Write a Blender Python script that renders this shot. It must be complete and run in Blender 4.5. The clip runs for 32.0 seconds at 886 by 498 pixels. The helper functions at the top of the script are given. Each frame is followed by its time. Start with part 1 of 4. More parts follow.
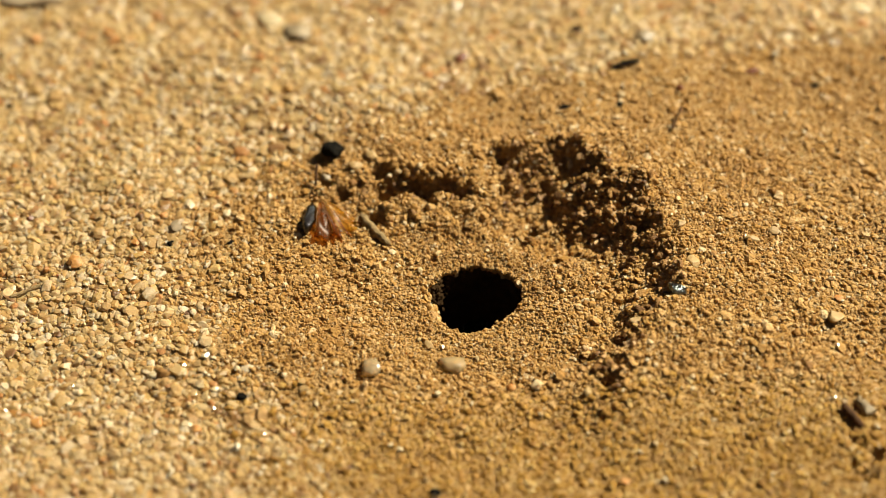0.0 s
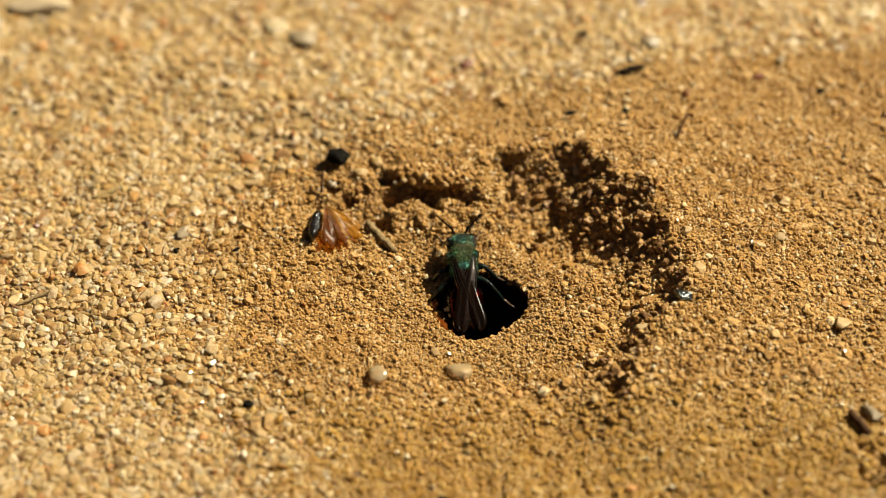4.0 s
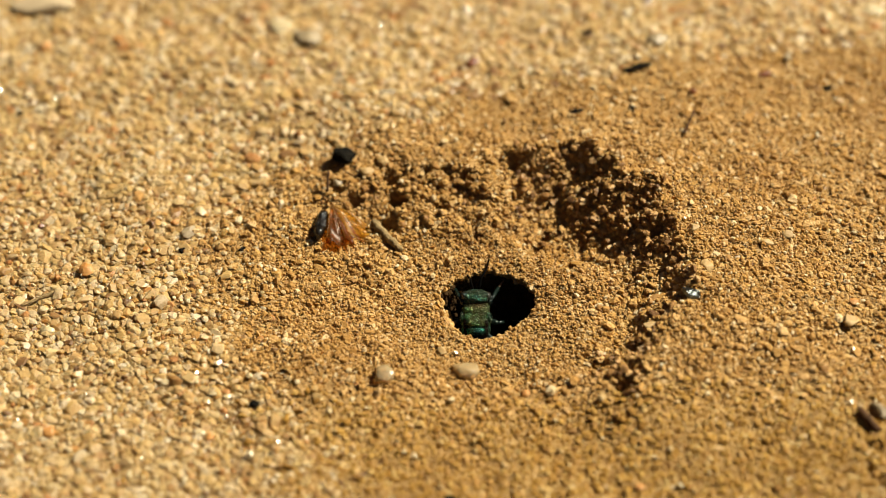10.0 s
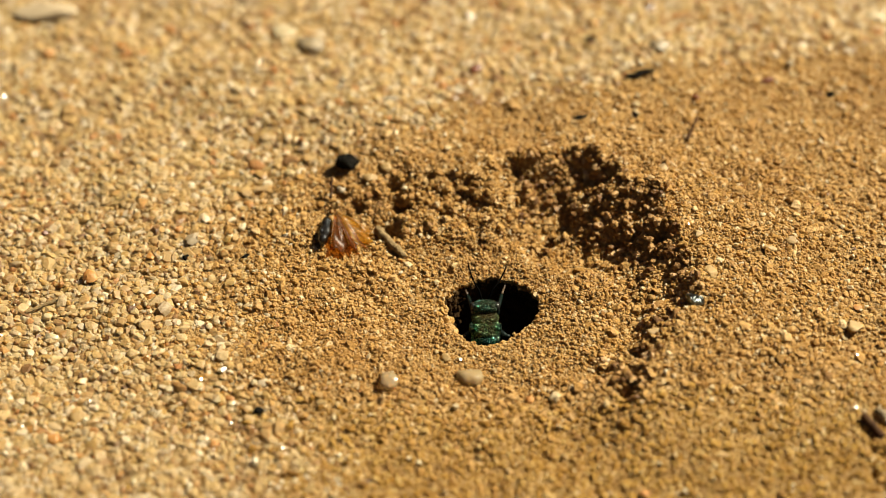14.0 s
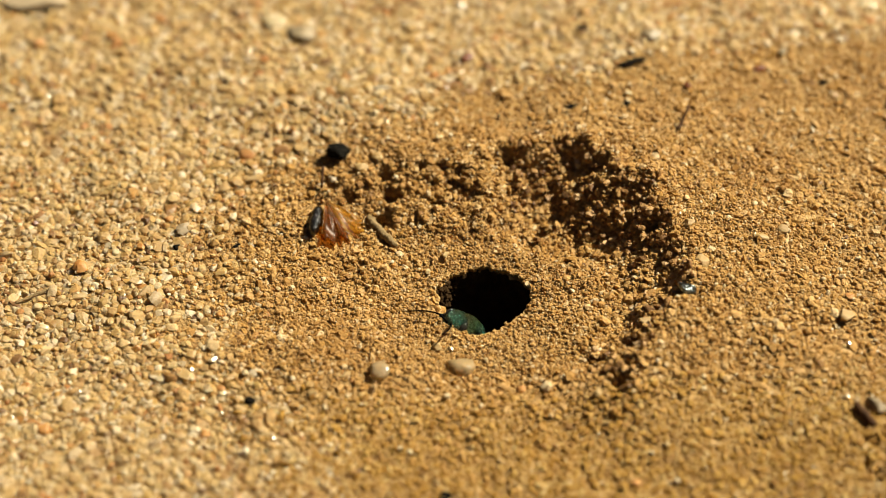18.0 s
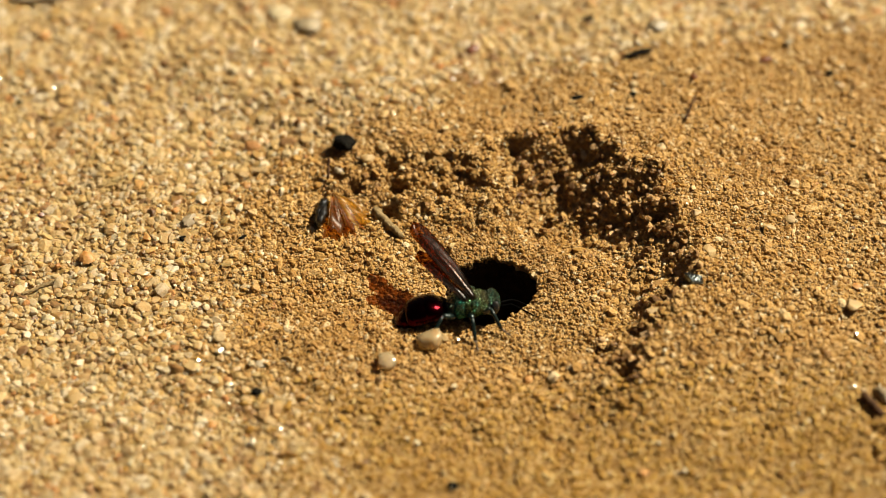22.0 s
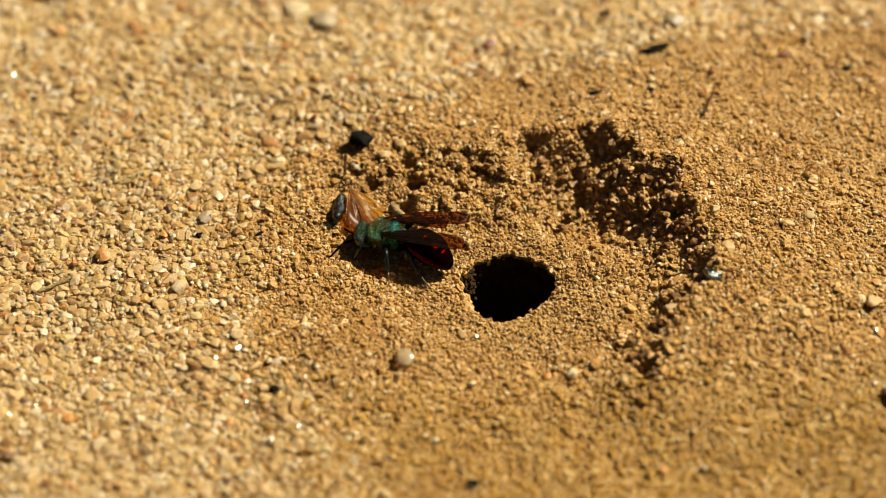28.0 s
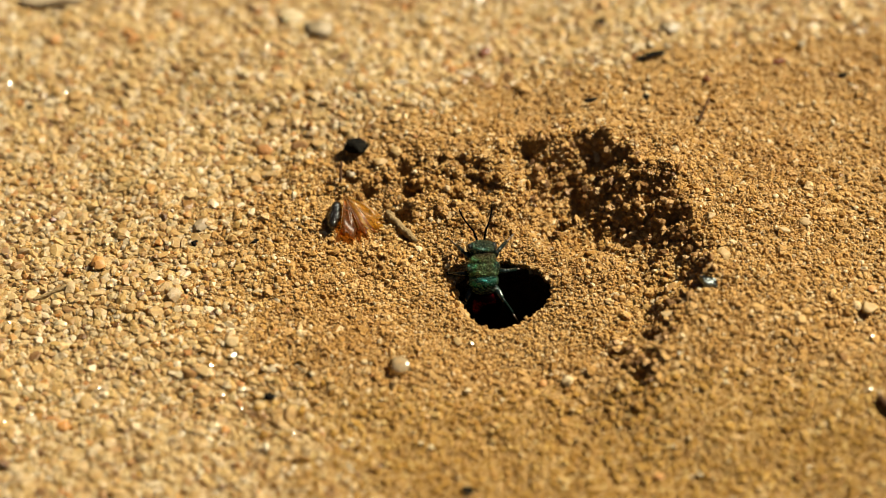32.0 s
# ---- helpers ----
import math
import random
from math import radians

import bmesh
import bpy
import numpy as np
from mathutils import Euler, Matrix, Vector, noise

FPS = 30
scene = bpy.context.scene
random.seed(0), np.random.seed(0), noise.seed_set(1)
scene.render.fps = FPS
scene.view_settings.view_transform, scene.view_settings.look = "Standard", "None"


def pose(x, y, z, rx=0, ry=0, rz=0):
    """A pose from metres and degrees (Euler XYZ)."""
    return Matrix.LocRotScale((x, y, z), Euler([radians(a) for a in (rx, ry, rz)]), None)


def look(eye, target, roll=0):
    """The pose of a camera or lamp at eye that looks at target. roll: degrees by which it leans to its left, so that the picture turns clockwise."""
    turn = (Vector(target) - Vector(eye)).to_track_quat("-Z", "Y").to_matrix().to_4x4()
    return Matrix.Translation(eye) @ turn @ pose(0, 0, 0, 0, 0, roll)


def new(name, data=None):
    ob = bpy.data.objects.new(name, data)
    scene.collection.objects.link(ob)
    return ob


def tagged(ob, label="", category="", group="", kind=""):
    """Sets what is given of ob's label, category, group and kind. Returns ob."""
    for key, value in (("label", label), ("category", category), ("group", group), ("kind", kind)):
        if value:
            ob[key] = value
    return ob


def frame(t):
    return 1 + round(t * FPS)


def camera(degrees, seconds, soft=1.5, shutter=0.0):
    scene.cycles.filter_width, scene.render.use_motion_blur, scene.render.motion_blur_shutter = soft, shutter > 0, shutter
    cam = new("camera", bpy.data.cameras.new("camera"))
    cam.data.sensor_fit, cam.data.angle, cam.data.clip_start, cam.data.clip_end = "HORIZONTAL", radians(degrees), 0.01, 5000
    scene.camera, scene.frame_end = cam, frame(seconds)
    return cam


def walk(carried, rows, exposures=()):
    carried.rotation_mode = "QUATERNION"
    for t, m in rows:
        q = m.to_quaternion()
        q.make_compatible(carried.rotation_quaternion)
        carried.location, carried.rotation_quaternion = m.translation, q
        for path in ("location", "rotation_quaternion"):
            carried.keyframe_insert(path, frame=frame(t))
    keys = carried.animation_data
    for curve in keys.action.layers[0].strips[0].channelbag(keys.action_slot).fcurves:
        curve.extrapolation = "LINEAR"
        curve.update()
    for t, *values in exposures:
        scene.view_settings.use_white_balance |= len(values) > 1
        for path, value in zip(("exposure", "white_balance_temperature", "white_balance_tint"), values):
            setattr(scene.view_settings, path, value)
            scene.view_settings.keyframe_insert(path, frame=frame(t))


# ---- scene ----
MM = 0.001          # plan numbers below are millimetres; the burrow's mouth lies round the origin, y points away from the camera

# ---- camera and its path ----
cam = camera(18.0, 32.0, soft=0.9)
cam.data.dof.use_dof = True
cam.data.dof.focus_distance = 0.2045
cam.data.dof.aperture_fstop = 18.0
CAMERA_ROWS = [
    (0, -1.81, -142.43, 147.87, 44.970, 0.148, 0.084),
    (0.5, -1.36, -142.57, 148.32, 45.080, 0.305, 0.166),
    (1, -1.67, -141.88, 148.69, 44.793, 0.201, 0.079),
    (1.5, -1.80, -141.97, 148.26, 44.858, 0.156, 0.063),
    (2, -1.62, -142.20, 148.59, 45.030, 0.210, 0.164),
    (2.5, -2.22, -141.88, 148.68, 44.881, 0.177, 0.053),
    (3, -1.79, -141.86, 148.22, 44.913, 0.249, 0.133),
    (3.5, -2.00, -142.06, 148.12, 44.986, 0.273, 0.051),
    (5.5, -2.02, -142.03, 148.12, 44.981, 0.292, 0.076),
    (6, -1.85, -141.61, 148.04, 44.797, 0.285, 0.073),
    (6.5, -1.92, -142.08, 147.49, 44.999, 0.310, 0.052),
    (7, -2.16, -142.30, 147.70, 45.158, 0.308, 0.033),
    (7.5, -1.93, -141.93, 147.56, 44.863, 0.407, -0.043),
    (8, -1.75, -141.92, 147.32, 44.859, 0.525, 0.032),
    (8.5, -1.90, -142.00, 147.44, 45.008, 0.495, 0.031),
    (9, -2.32, -141.55, 147.98, 44.950, 0.381, -0.062),
    (9.5, -2.18, -141.62, 147.48, 44.947, 0.487, -0.037),
    (10, -2.19, -141.77, 147.29, 45.069, 0.488, -0.040),
    (10.5, -2.29, -141.67, 147.59, 44.987, 0.483, -0.098),
    (11, -2.12, -141.61, 147.21, 44.997, 0.555, -0.031),
    (11.5, -2.55, -141.47, 147.40, 44.923, 0.535, -0.095),
    (12, -2.53, -141.89, 147.73, 45.109, 0.534, -0.086),
    (12.5, -2.48, -141.49, 147.68, 45.025, 0.552, -0.127),
    (13, -2.43, -141.77, 147.09, 45.173, 0.552, -0.086),
    (13.5, -2.28, -141.78, 147.72, 45.139, 0.584, -0.060),
    (14, -2.73, -141.78, 147.42, 45.179, 0.492, -0.147),
    (14.5, -3.03, -141.56, 147.23, 45.081, 0.435, -0.167),
    (16.5, -2.46, -141.78, 146.88, 45.212, 0.462, -0.177),
    (17, -2.30, -141.58, 147.61, 45.093, 0.571, -0.169),
    (17.5, -2.48, -141.61, 147.02, 45.149, 0.522, -0.281),
    (18, -2.50, -141.58, 146.91, 45.019, 0.490, -0.304),
    (18.5, -2.34, -141.82, 146.80, 45.246, 0.625, -0.257),
    (19, -2.43, -141.66, 146.60, 45.058, 0.668, -0.242),
    (19.5, -2.45, -141.74, 146.18, 45.000, 0.597, -0.270),
    (20, -2.08, -141.65, 146.73, 45.156, 0.677, -0.188),
    (20.5, -2.33, -141.50, 146.88, 45.046, 0.561, -0.255),
    (21, -2.18, -141.73, 146.32, 45.020, 0.645, -0.237),
    (21.5, -2.86, -141.92, 145.99, 45.034, 0.537, -0.312),
    (22, -2.72, -141.92, 146.30, 45.022, 0.597, -0.310),
    (22.5, -3.23, -141.34, 146.51, 44.737, 0.491, -0.360),
    (23, -3.09, -141.41, 146.46, 44.854, 0.568, -0.332),
    (23.5, -3.22, -141.73, 146.49, 45.058, 0.615, -0.301),
    (24, -2.93, -141.29, 146.58, 44.854, 0.660, -0.291),
    (24.5, -2.74, -141.76, 145.87, 44.995, 0.631, -0.265),
    (25, -3.06, -141.59, 145.90, 44.902, 0.611, -0.304),
    (25.5, -3.02, -141.54, 145.76, 44.827, 0.688, -0.273),
    (27.5, -3.62, -141.05, 146.10, 44.858, 0.691, -0.320),
    (28, -3.71, -141.15, 146.09, 44.839, 0.737, -0.330),
    (28.5, -3.59, -141.51, 145.87, 44.922, 0.772, -0.303),
    (29, -3.49, -141.15, 145.90, 44.809, 0.832, -0.285),
    (29.5, -3.56, -141.31, 145.33, 44.837, 0.749, -0.347),
    (30, -2.95, -141.83, 145.09, 45.079, 0.839, -0.306),
    (30.5, -3.73, -141.33, 146.05, 45.019, 0.733, -0.407),
    (31, -3.89, -141.04, 145.71, 44.984, 0.701, -0.417),
    (31.5, -3.46, -141.33, 145.53, 45.051, 0.752, -0.390),
    (32, -3.26, -141.37, 145.77, 45.095, 0.821, -0.366),
]
walk(cam, [(t, pose(x * MM, y * MM, z * MM, rx, ry, rz)) for t, x, y, z, rx, ry, rz in CAMERA_ROWS],
     exposures=[(0.0, 0.92), (32.0, 0.92)])

# ---- world and sun ----
SUN_DIR = Vector((0.80, 0.36, 0.95)).normalized()
world = bpy.data.worlds.new("sky")
scene.world = world
world.use_nodes = True
wn = world.node_tree.nodes
sky = wn.new("ShaderNodeTexSky")
sky.sky_type, sky.sun_disc = "NISHITA", False
sky.sun_elevation = math.asin(SUN_DIR.z)
sky.sun_rotation = math.atan2(SUN_DIR.x, SUN_DIR.y)
sky.dust_density, sky.ozone_density = 8.0, 0.2
wn["Background"].inputs["Strength"].default_value = 0.0095
world.node_tree.links.new(sky.outputs[0], wn["Background"].inputs["Color"])
sun_data = bpy.data.lights.new("sun", "SUN")
sun_data.energy, sun_data.angle, sun_data.color = 5.0, radians(0.53), (1.0, 0.93, 0.74)
sun = new("sun", sun_data)
sun.matrix_world = look(SUN_DIR * 2.0, (0, 0, 0))


# ---- materials ----
def shader(name):
    m = bpy.data.materials.new(name)
    m.use_nodes = True
    nt = m.node_tree
    return m, nt, nt.nodes["Principled BSDF"]


def ramp(nt, stops, constant=False):
    r = nt.nodes.new("ShaderNodeValToRGB")
    if constant:
        r.color_ramp.interpolation = "CONSTANT"
    el = r.color_ramp.elements
    while len(el) < len(stops):
        el.new(0.5)
    for e, (p, c) in zip(el, stops):
        e.position, e.color = p, (*c, 1)
    return r


def texture(nt, kind, scale, detail=4.0):
    tc = nt.nodes.new("ShaderNodeTexCoord")
    tx = nt.nodes.new(kind)
    tx.inputs["Scale"].default_value = scale
    if "Detail" in tx.inputs:
        tx.inputs["Detail"].default_value = detail
    nt.links.new(tc.outputs["Object"], tx.inputs["Vector"])
    return tx


def mixed(nt, mode, fac, a, b):
    mx = nt.nodes.new("ShaderNodeMix")
    mx.data_type, mx.blend_type = "RGBA", mode
    for sock, v in ((mx.inputs[0], fac), (mx.inputs[6], a), (mx.inputs[7], b)):
        if isinstance(v, bpy.types.NodeSocket):
            nt.links.new(v, sock)
        elif isinstance(v, tuple):
            sock.default_value = (*v, 1)
        else:
            sock.default_value = v
    return mx.outputs[2]


def bumped(nt, bsdf, height, strength, distance):
    b = nt.nodes.new("ShaderNodeBump")
    b.inputs["Strength"].default_value, b.inputs["Distance"].default_value = strength, distance
    nt.links.new(height, b.inputs["Height"])
    nt.links.new(b.outputs[0], bsdf.inputs["Normal"])


def grain_material(name, stops, rough, stain, patch_scale, glow, through_light=0.0, gloss=0.5, relief=0.4, clear=0.0):
    """Loose grains: each island its own tint and gloss, soft stains over many grains, fine pitting on each."""
    m, nt, bsdf = shader(name)
    geo = nt.nodes.new("ShaderNodeNewGeometry")
    tint = ramp(nt, stops)
    nt.links.new(geo.outputs["Random Per Island"], tint.inputs[0])
    patch = texture(nt, "ShaderNodeTexNoise", patch_scale, 3)
    pr = ramp(nt, [(0.3, stain), (0.7, (1, 1, 1))])
    nt.links.new(patch.outputs["Fac"], pr.inputs[0])
    speck = texture(nt, "ShaderNodeTexNoise", 5200, 3)
    sr = ramp(nt, [(0.25, (0.80, 0.77, 0.72)), (0.75, (1.08, 1.06, 1.03))])
    nt.links.new(speck.outputs["Fac"], sr.inputs[0])
    c = mixed(nt, "MULTIPLY", 1.0, mixed(nt, "MULTIPLY", 1.0, tint.outputs[0], pr.outputs[0]), sr.outputs[0])
    nt.links.new(c, bsdf.inputs["Base Color"])
    bsdf.inputs["Subsurface Weight"].default_value = glow
    bsdf.inputs["Subsurface Radius"].default_value = (1.0, 0.85, 0.65)
    bsdf.inputs["Subsurface Scale"].default_value = 0.0003
    bsdf.inputs["Specular IOR Level"].default_value = gloss
    bsdf.inputs["Transmission Weight"].default_value = clear
    ml = nt.nodes.new("ShaderNodeMath")
    ml.operation = "MULTIPLY"
    ml.inputs[1].default_value = 37.0
    fr = nt.nodes.new("ShaderNodeMath")
    fr.operation = "FRACT"
    nt.links.new(geo.outputs["Random Per Island"], ml.inputs[0])
    nt.links.new(ml.outputs[0], fr.inputs[0])
    rr = nt.nodes.new("ShaderNodeMapRange")
    rr.inputs["To Min"].default_value, rr.inputs["To Max"].default_value = rough
    nt.links.new(fr.outputs[0], rr.inputs["Value"])
    nt.links.new(rr.outputs[0], bsdf.inputs["Roughness"])
    bumped(nt, bsdf, speck.outputs["Fac"], relief, 0.00012)
    if through_light:
        # clear grains pass sunlight on into the gaps behind them
        tl = nt.nodes.new("ShaderNodeBsdfTranslucent")
        nt.links.new(mixed(nt, "MULTIPLY", 1.0, tint.outputs[0], (1.25, 1.0, 0.62)), tl.inputs["Color"])
        mx = nt.nodes.new("ShaderNodeMixShader")
        mx.inputs[0].default_value = through_light
        nt.links.new(bsdf.outputs[0], mx.inputs[1])
        nt.links.new(tl.outputs[0], mx.inputs[2])
        nt.links.new(mx.outputs[0], nt.nodes["Material Output"].inputs["Surface"])
    return m


def plain_material(name, dark, light, scale, rough=0.6, metal=0.0, bump=0.3, depth=0.0001, transmission=0.0, coat=0.0, gloss=0.5, glow=0.0):
    """A mottled mineral, plant or shell surface between two tones."""
    m, nt, bsdf = shader(name)
    n = texture(nt, "ShaderNodeTexNoise", scale, 5)
    r = ramp(nt, [(0.3, dark), (0.7, light)])
    nt.links.new(n.outputs["Fac"], r.inputs[0])
    nt.links.new(r.outputs[0], bsdf.inputs["Base Color"])
    bsdf.inputs["Roughness"].default_value = rough
    bsdf.inputs["Metallic"].default_value = metal
    bsdf.inputs["Transmission Weight"].default_value = transmission
    bsdf.inputs["Coat Weight"].default_value = coat
    bsdf.inputs["Specular IOR Level"].default_value = gloss
    bsdf.inputs["Subsurface Weight"].default_value = glow
    bsdf.inputs["Subsurface Radius"].default_value = (1.0, 0.85, 0.65)
    bsdf.inputs["Subsurface Scale"].default_value = 0.0005
    bumped(nt, bsdf, n.outputs["Fac"], bump, depth)
    return m


def cuticle_material(name, stops, rough, pits, depth, dust=0.0):
    """Metallic insect cuticle: coloured sheen that shifts in patches, densely pitted, with some dust in the pits."""
    m, nt, bsdf = shader(name)
    n = texture(nt, "ShaderNodeTexNoise", 900, 3)
    r = ramp(nt, stops)
    nt.links.new(n.outputs["Fac"], r.inputs[0])
    v = texture(nt, "ShaderNodeTexVoronoi", pits)
    pit = ramp(nt, [(0.05, (0.03, 0.03, 0.03)), (0.5, (1, 1, 1))])
    nt.links.new(v.outputs["Distance"], pit.inputs[0])
    sheen = mixed(nt, "MULTIPLY", 1.0, r.outputs[0], pit.outputs[0])
    d = texture(nt, "ShaderNodeTexNoise", 11000, 5)
    dr = ramp(nt, [(0.47, (0, 0, 0)), (0.60, (dust, dust, dust))])
    nt.links.new(d.outputs["Fac"], dr.inputs[0])
    nt.links.new(mixed(nt, "MIX", dr.outputs[0], sheen, (0.17, 0.135, 0.075)), bsdf.inputs["Base Color"])
    inv = nt.nodes.new("ShaderNodeMath")
    inv.operation = "SUBTRACT"
    inv.inputs[0].default_value = 1.0
    nt.links.new(dr.outputs[0], inv.inputs[1])
    nt.links.new(inv.outputs[0], bsdf.inputs["Metallic"])
    bsdf.inputs["Roughness"].default_value = rough
    bumped(nt, bsdf, v.outputs["Distance"], 0.9, depth)
    return m


def membrane_material(name, clear, body, weight, rough, gloss_least, gloss_most):
    """Thin tinted wing skin: lets light through in its tint, with some dried skin and a glossy film on top."""
    m, nt, bsdf = shader(name)
    tr = nt.nodes.new("ShaderNodeBsdfTransparent")
    n = texture(nt, "ShaderNodeTexNoise", 1400, 4)
    r = ramp(nt, [(0.3, tuple(0.9 * c for c in clear)), (0.7, clear)])
    nt.links.new(n.outputs["Fac"], r.inputs[0])
    nt.links.new(r.outputs[0], tr.inputs[0])
    bsdf.inputs["Base Color"].default_value = (*body, 1)
    bsdf.inputs["Roughness"].default_value = 0.6
    bsdf.inputs["Specular IOR Level"].default_value = 0.1
    skin = nt.nodes.new("ShaderNodeMixShader")
    skin.inputs[0].default_value = weight
    nt.links.new(tr.outputs[0], skin.inputs[1])
    nt.links.new(bsdf.outputs[0], skin.inputs[2])
    gloss = nt.nodes.new("ShaderNodeBsdfGlossy")
    gloss.inputs["Roughness"].default_value = rough
    gloss.inputs["Color"].default_value = (0.9, 0.9, 0.9, 1)
    b = nt.nodes.new("ShaderNodeBump")
    b.inputs["Strength"].default_value, b.inputs["Distance"].default_value = 0.35, 0.00008
    nt.links.new(n.outputs["Fac"], b.inputs["Height"])
    nt.links.new(b.outputs[0], gloss.inputs["Normal"])
    lw = nt.nodes.new("ShaderNodeLayerWeight")
    lw.inputs["Blend"].default_value = 0.25
    fr = nt.nodes.new("ShaderNodeMapRange")
    fr.inputs["To Min"].default_value, fr.inputs["To Max"].default_value = gloss_least, gloss_most
    nt.links.new(lw.outputs["Facing"], fr.inputs["Value"])
    mix = nt.nodes.new("ShaderNodeMixShader")
    nt.links.new(fr.outputs[0], mix.inputs[0])
    nt.links.new(skin.outputs[0], mix.inputs[1])
    nt.links.new(gloss.outputs[0], mix.inputs[2])
    nt.links.new(mix.outputs[0], nt.nodes["Material Output"].inputs["Surface"])
    return m


SAND = grain_material("quartz_sand", [(0, (0.168, 0.080, 0.0258)), (0.03, (0.314, 0.166, 0.0546)), (0.10, (0.440, 0.267, 0.0973)), (0.2, (0.524, 0.343, 0.1290)), (0.3, (0.607, 0.414, 0.1638)), (0.38, (0.493, 0.303, 0.1092)), (0.46, (0.576, 0.404, 0.1885)),
                      (0.54, (0.692, 0.505, 0.2480)), (0.6, (0.482, 0.368, 0.2233)), (0.68, (0.629, 0.454, 0.2133)), (0.76, (0.545, 0.349, 0.1241)), (0.84, (0.692, 0.545, 0.3374)), (0.91, (0.755, 0.636, 0.4564)), (0.95, (0.607, 0.404, 0.1389)), (0.98, (0.524, 0.257, 0.0695)), (1, (0.440, 0.202, 0.0595))],
                      (0.30, 0.9), (0.88, 0.83, 0.75), 110, 0.5, 0.0, 0.35, 0.4, 0.33)
QUARTZ_CHIP = grain_material("glinting_quartz", [(0, (0.50, 0.36, 0.17)), (0.5, (0.62, 0.49, 0.28)), (1, (0.74, 0.66, 0.48))], (0.03, 0.18), (0.9, 0.86, 0.8), 110, 0.3, 0.1, 0.9, 0.1)
SOIL = grain_material("loose_soil", [(0, (0.234, 0.115, 0.0241)), (0.1, (0.332, 0.179, 0.0432)), (0.35, (0.399, 0.225, 0.0610)), (0.7, (0.454, 0.272, 0.0897)), (0.88, (0.516, 0.326, 0.1283)), (0.96, (0.577, 0.408, 0.2003)), (1, (0.639, 0.510, 0.3204))],
                      (0.5, 1.0), (0.80, 0.74, 0.66), 130, 0.25, 0.05, 0.3, 1.0)
YELLOW_SOIL = grain_material("yellow_soil", [(0, (0.204, 0.098, 0.0132)), (0.1, (0.296, 0.155, 0.0239)), (0.35, (0.352, 0.195, 0.0347)), (0.7, (0.403, 0.236, 0.0514)), (0.88, (0.454, 0.285, 0.0765)), (1, (0.530, 0.390, 0.1674))],
                      (0.5, 1.0), (0.80, 0.74, 0.66), 130, 0.25, 0.05, 0.3, 1.0)


def ground_material():
    m, nt, bsdf = shader("packed_sandy_soil")
    fine = texture(nt, "ShaderNodeTexVoronoi", 2600)
    big = texture(nt, "ShaderNodeTexNoise", 90, 5)
    c1 = ramp(nt, [(0.0, (0.155, 0.072, 0.018)), (0.5, (0.285, 0.148, 0.037)), (1.0, (0.39, 0.235, 0.078))])
    nt.links.new(fine.outputs["Color"], c1.inputs[0])
    c2 = ramp(nt, [(0.3, (0.78, 0.74, 0.68)), (0.7, (1, 1, 1))])
    nt.links.new(big.outputs["Fac"], c2.inputs[0])
    nt.links.new(mixed(nt, "MULTIPLY", 1.0, c1.outputs[0], c2.outputs[0]), bsdf.inputs["Base Color"])
    bsdf.inputs["Roughness"].default_value = 0.9
    bumped(nt, bsdf, fine.outputs["Distance"], 1.0, 0.0003)
    return m


GROUND = ground_material()
# near-black earth: the burrow's shade is put into its colour
SHADE_EARTH = plain_material("shade_dark_earth", (0.0238, 0.0129, 0.00544), (0.0520, 0.0290, 0.0110), 900, 0.95, bump=0.8, depth=0.0005, gloss=0.05)
# darker soil tones; in the cavity they carry its shade as colour
DARK_SOIL = grain_material("dark_soil", [(0.0, (0.128, 0.056, 0.0124)), (0.3, (0.256, 0.130, 0.0347)), (0.65, (0.384, 0.217, 0.0694)), (0.85, (0.461, 0.273, 0.1054)), (1.0, (0.563, 0.384, 0.1984))], (0.35, 0.9), (0.85, 0.81, 0.75), 130, 0.2, 0.05, 0.4, 1.0)
BLACK_STONE = plain_material("black_stone", (0.003, 0.003, 0.0025), (0.012, 0.010, 0.007), 2500, 0.9, bump=0.8, depth=0.0002, gloss=0.04)
GREY_STONE = plain_material("grey_stone", (0.19, 0.138, 0.075), (0.31, 0.235, 0.135), 1800, 0.55, glow=0.5)
TAN_STONE = plain_material("tan_stone", (0.285, 0.178, 0.060), (0.395, 0.262, 0.108), 1500, 0.6, glow=0.4, bump=0.5)
PALE_STONE = plain_material("pale_quartz", (0.40, 0.305, 0.160), (0.54, 0.44, 0.28), 1500, 0.3, glow=0.8)
ORANGE_STONE = plain_material("orange_stone", (0.37, 0.155, 0.034), (0.46, 0.24, 0.07), 1600, 0.5, glow=0.5)
RED_STONE = plain_material("red_brown_stone", (0.09, 0.022, 0.006), (0.19, 0.055, 0.014), 1600, 0.4)
CLEAR_STONE = plain_material("clear_quartz", (0.70, 0.50, 0.25), (0.82, 0.64, 0.38), 700, 0.24, transmission=0.68, bump=0.4, depth=0.0002, glow=0.2)
PEBBLE = plain_material("honey_quartz", (0.66, 0.46, 0.21), (0.80, 0.61, 0.34), 900, 0.26, transmission=0.66, bump=0.5, depth=0.0002, glow=0.2)
GLASS_STONE = plain_material("dark_glassy_stone", (0.008, 0.010, 0.009), (0.34, 0.38, 0.36), 1100, 0.3, metal=1.0, bump=1.0, depth=0.0005)
SLAB = plain_material("weathered_slab", (0.33, 0.245, 0.14), (0.43, 0.325, 0.195), 700, 0.8)
TWIG = plain_material("dry_twig", (0.16, 0.108, 0.045), (0.30, 0.205, 0.095), 3600, 0.85, bump=0.8, depth=0.0002, gloss=0.2)
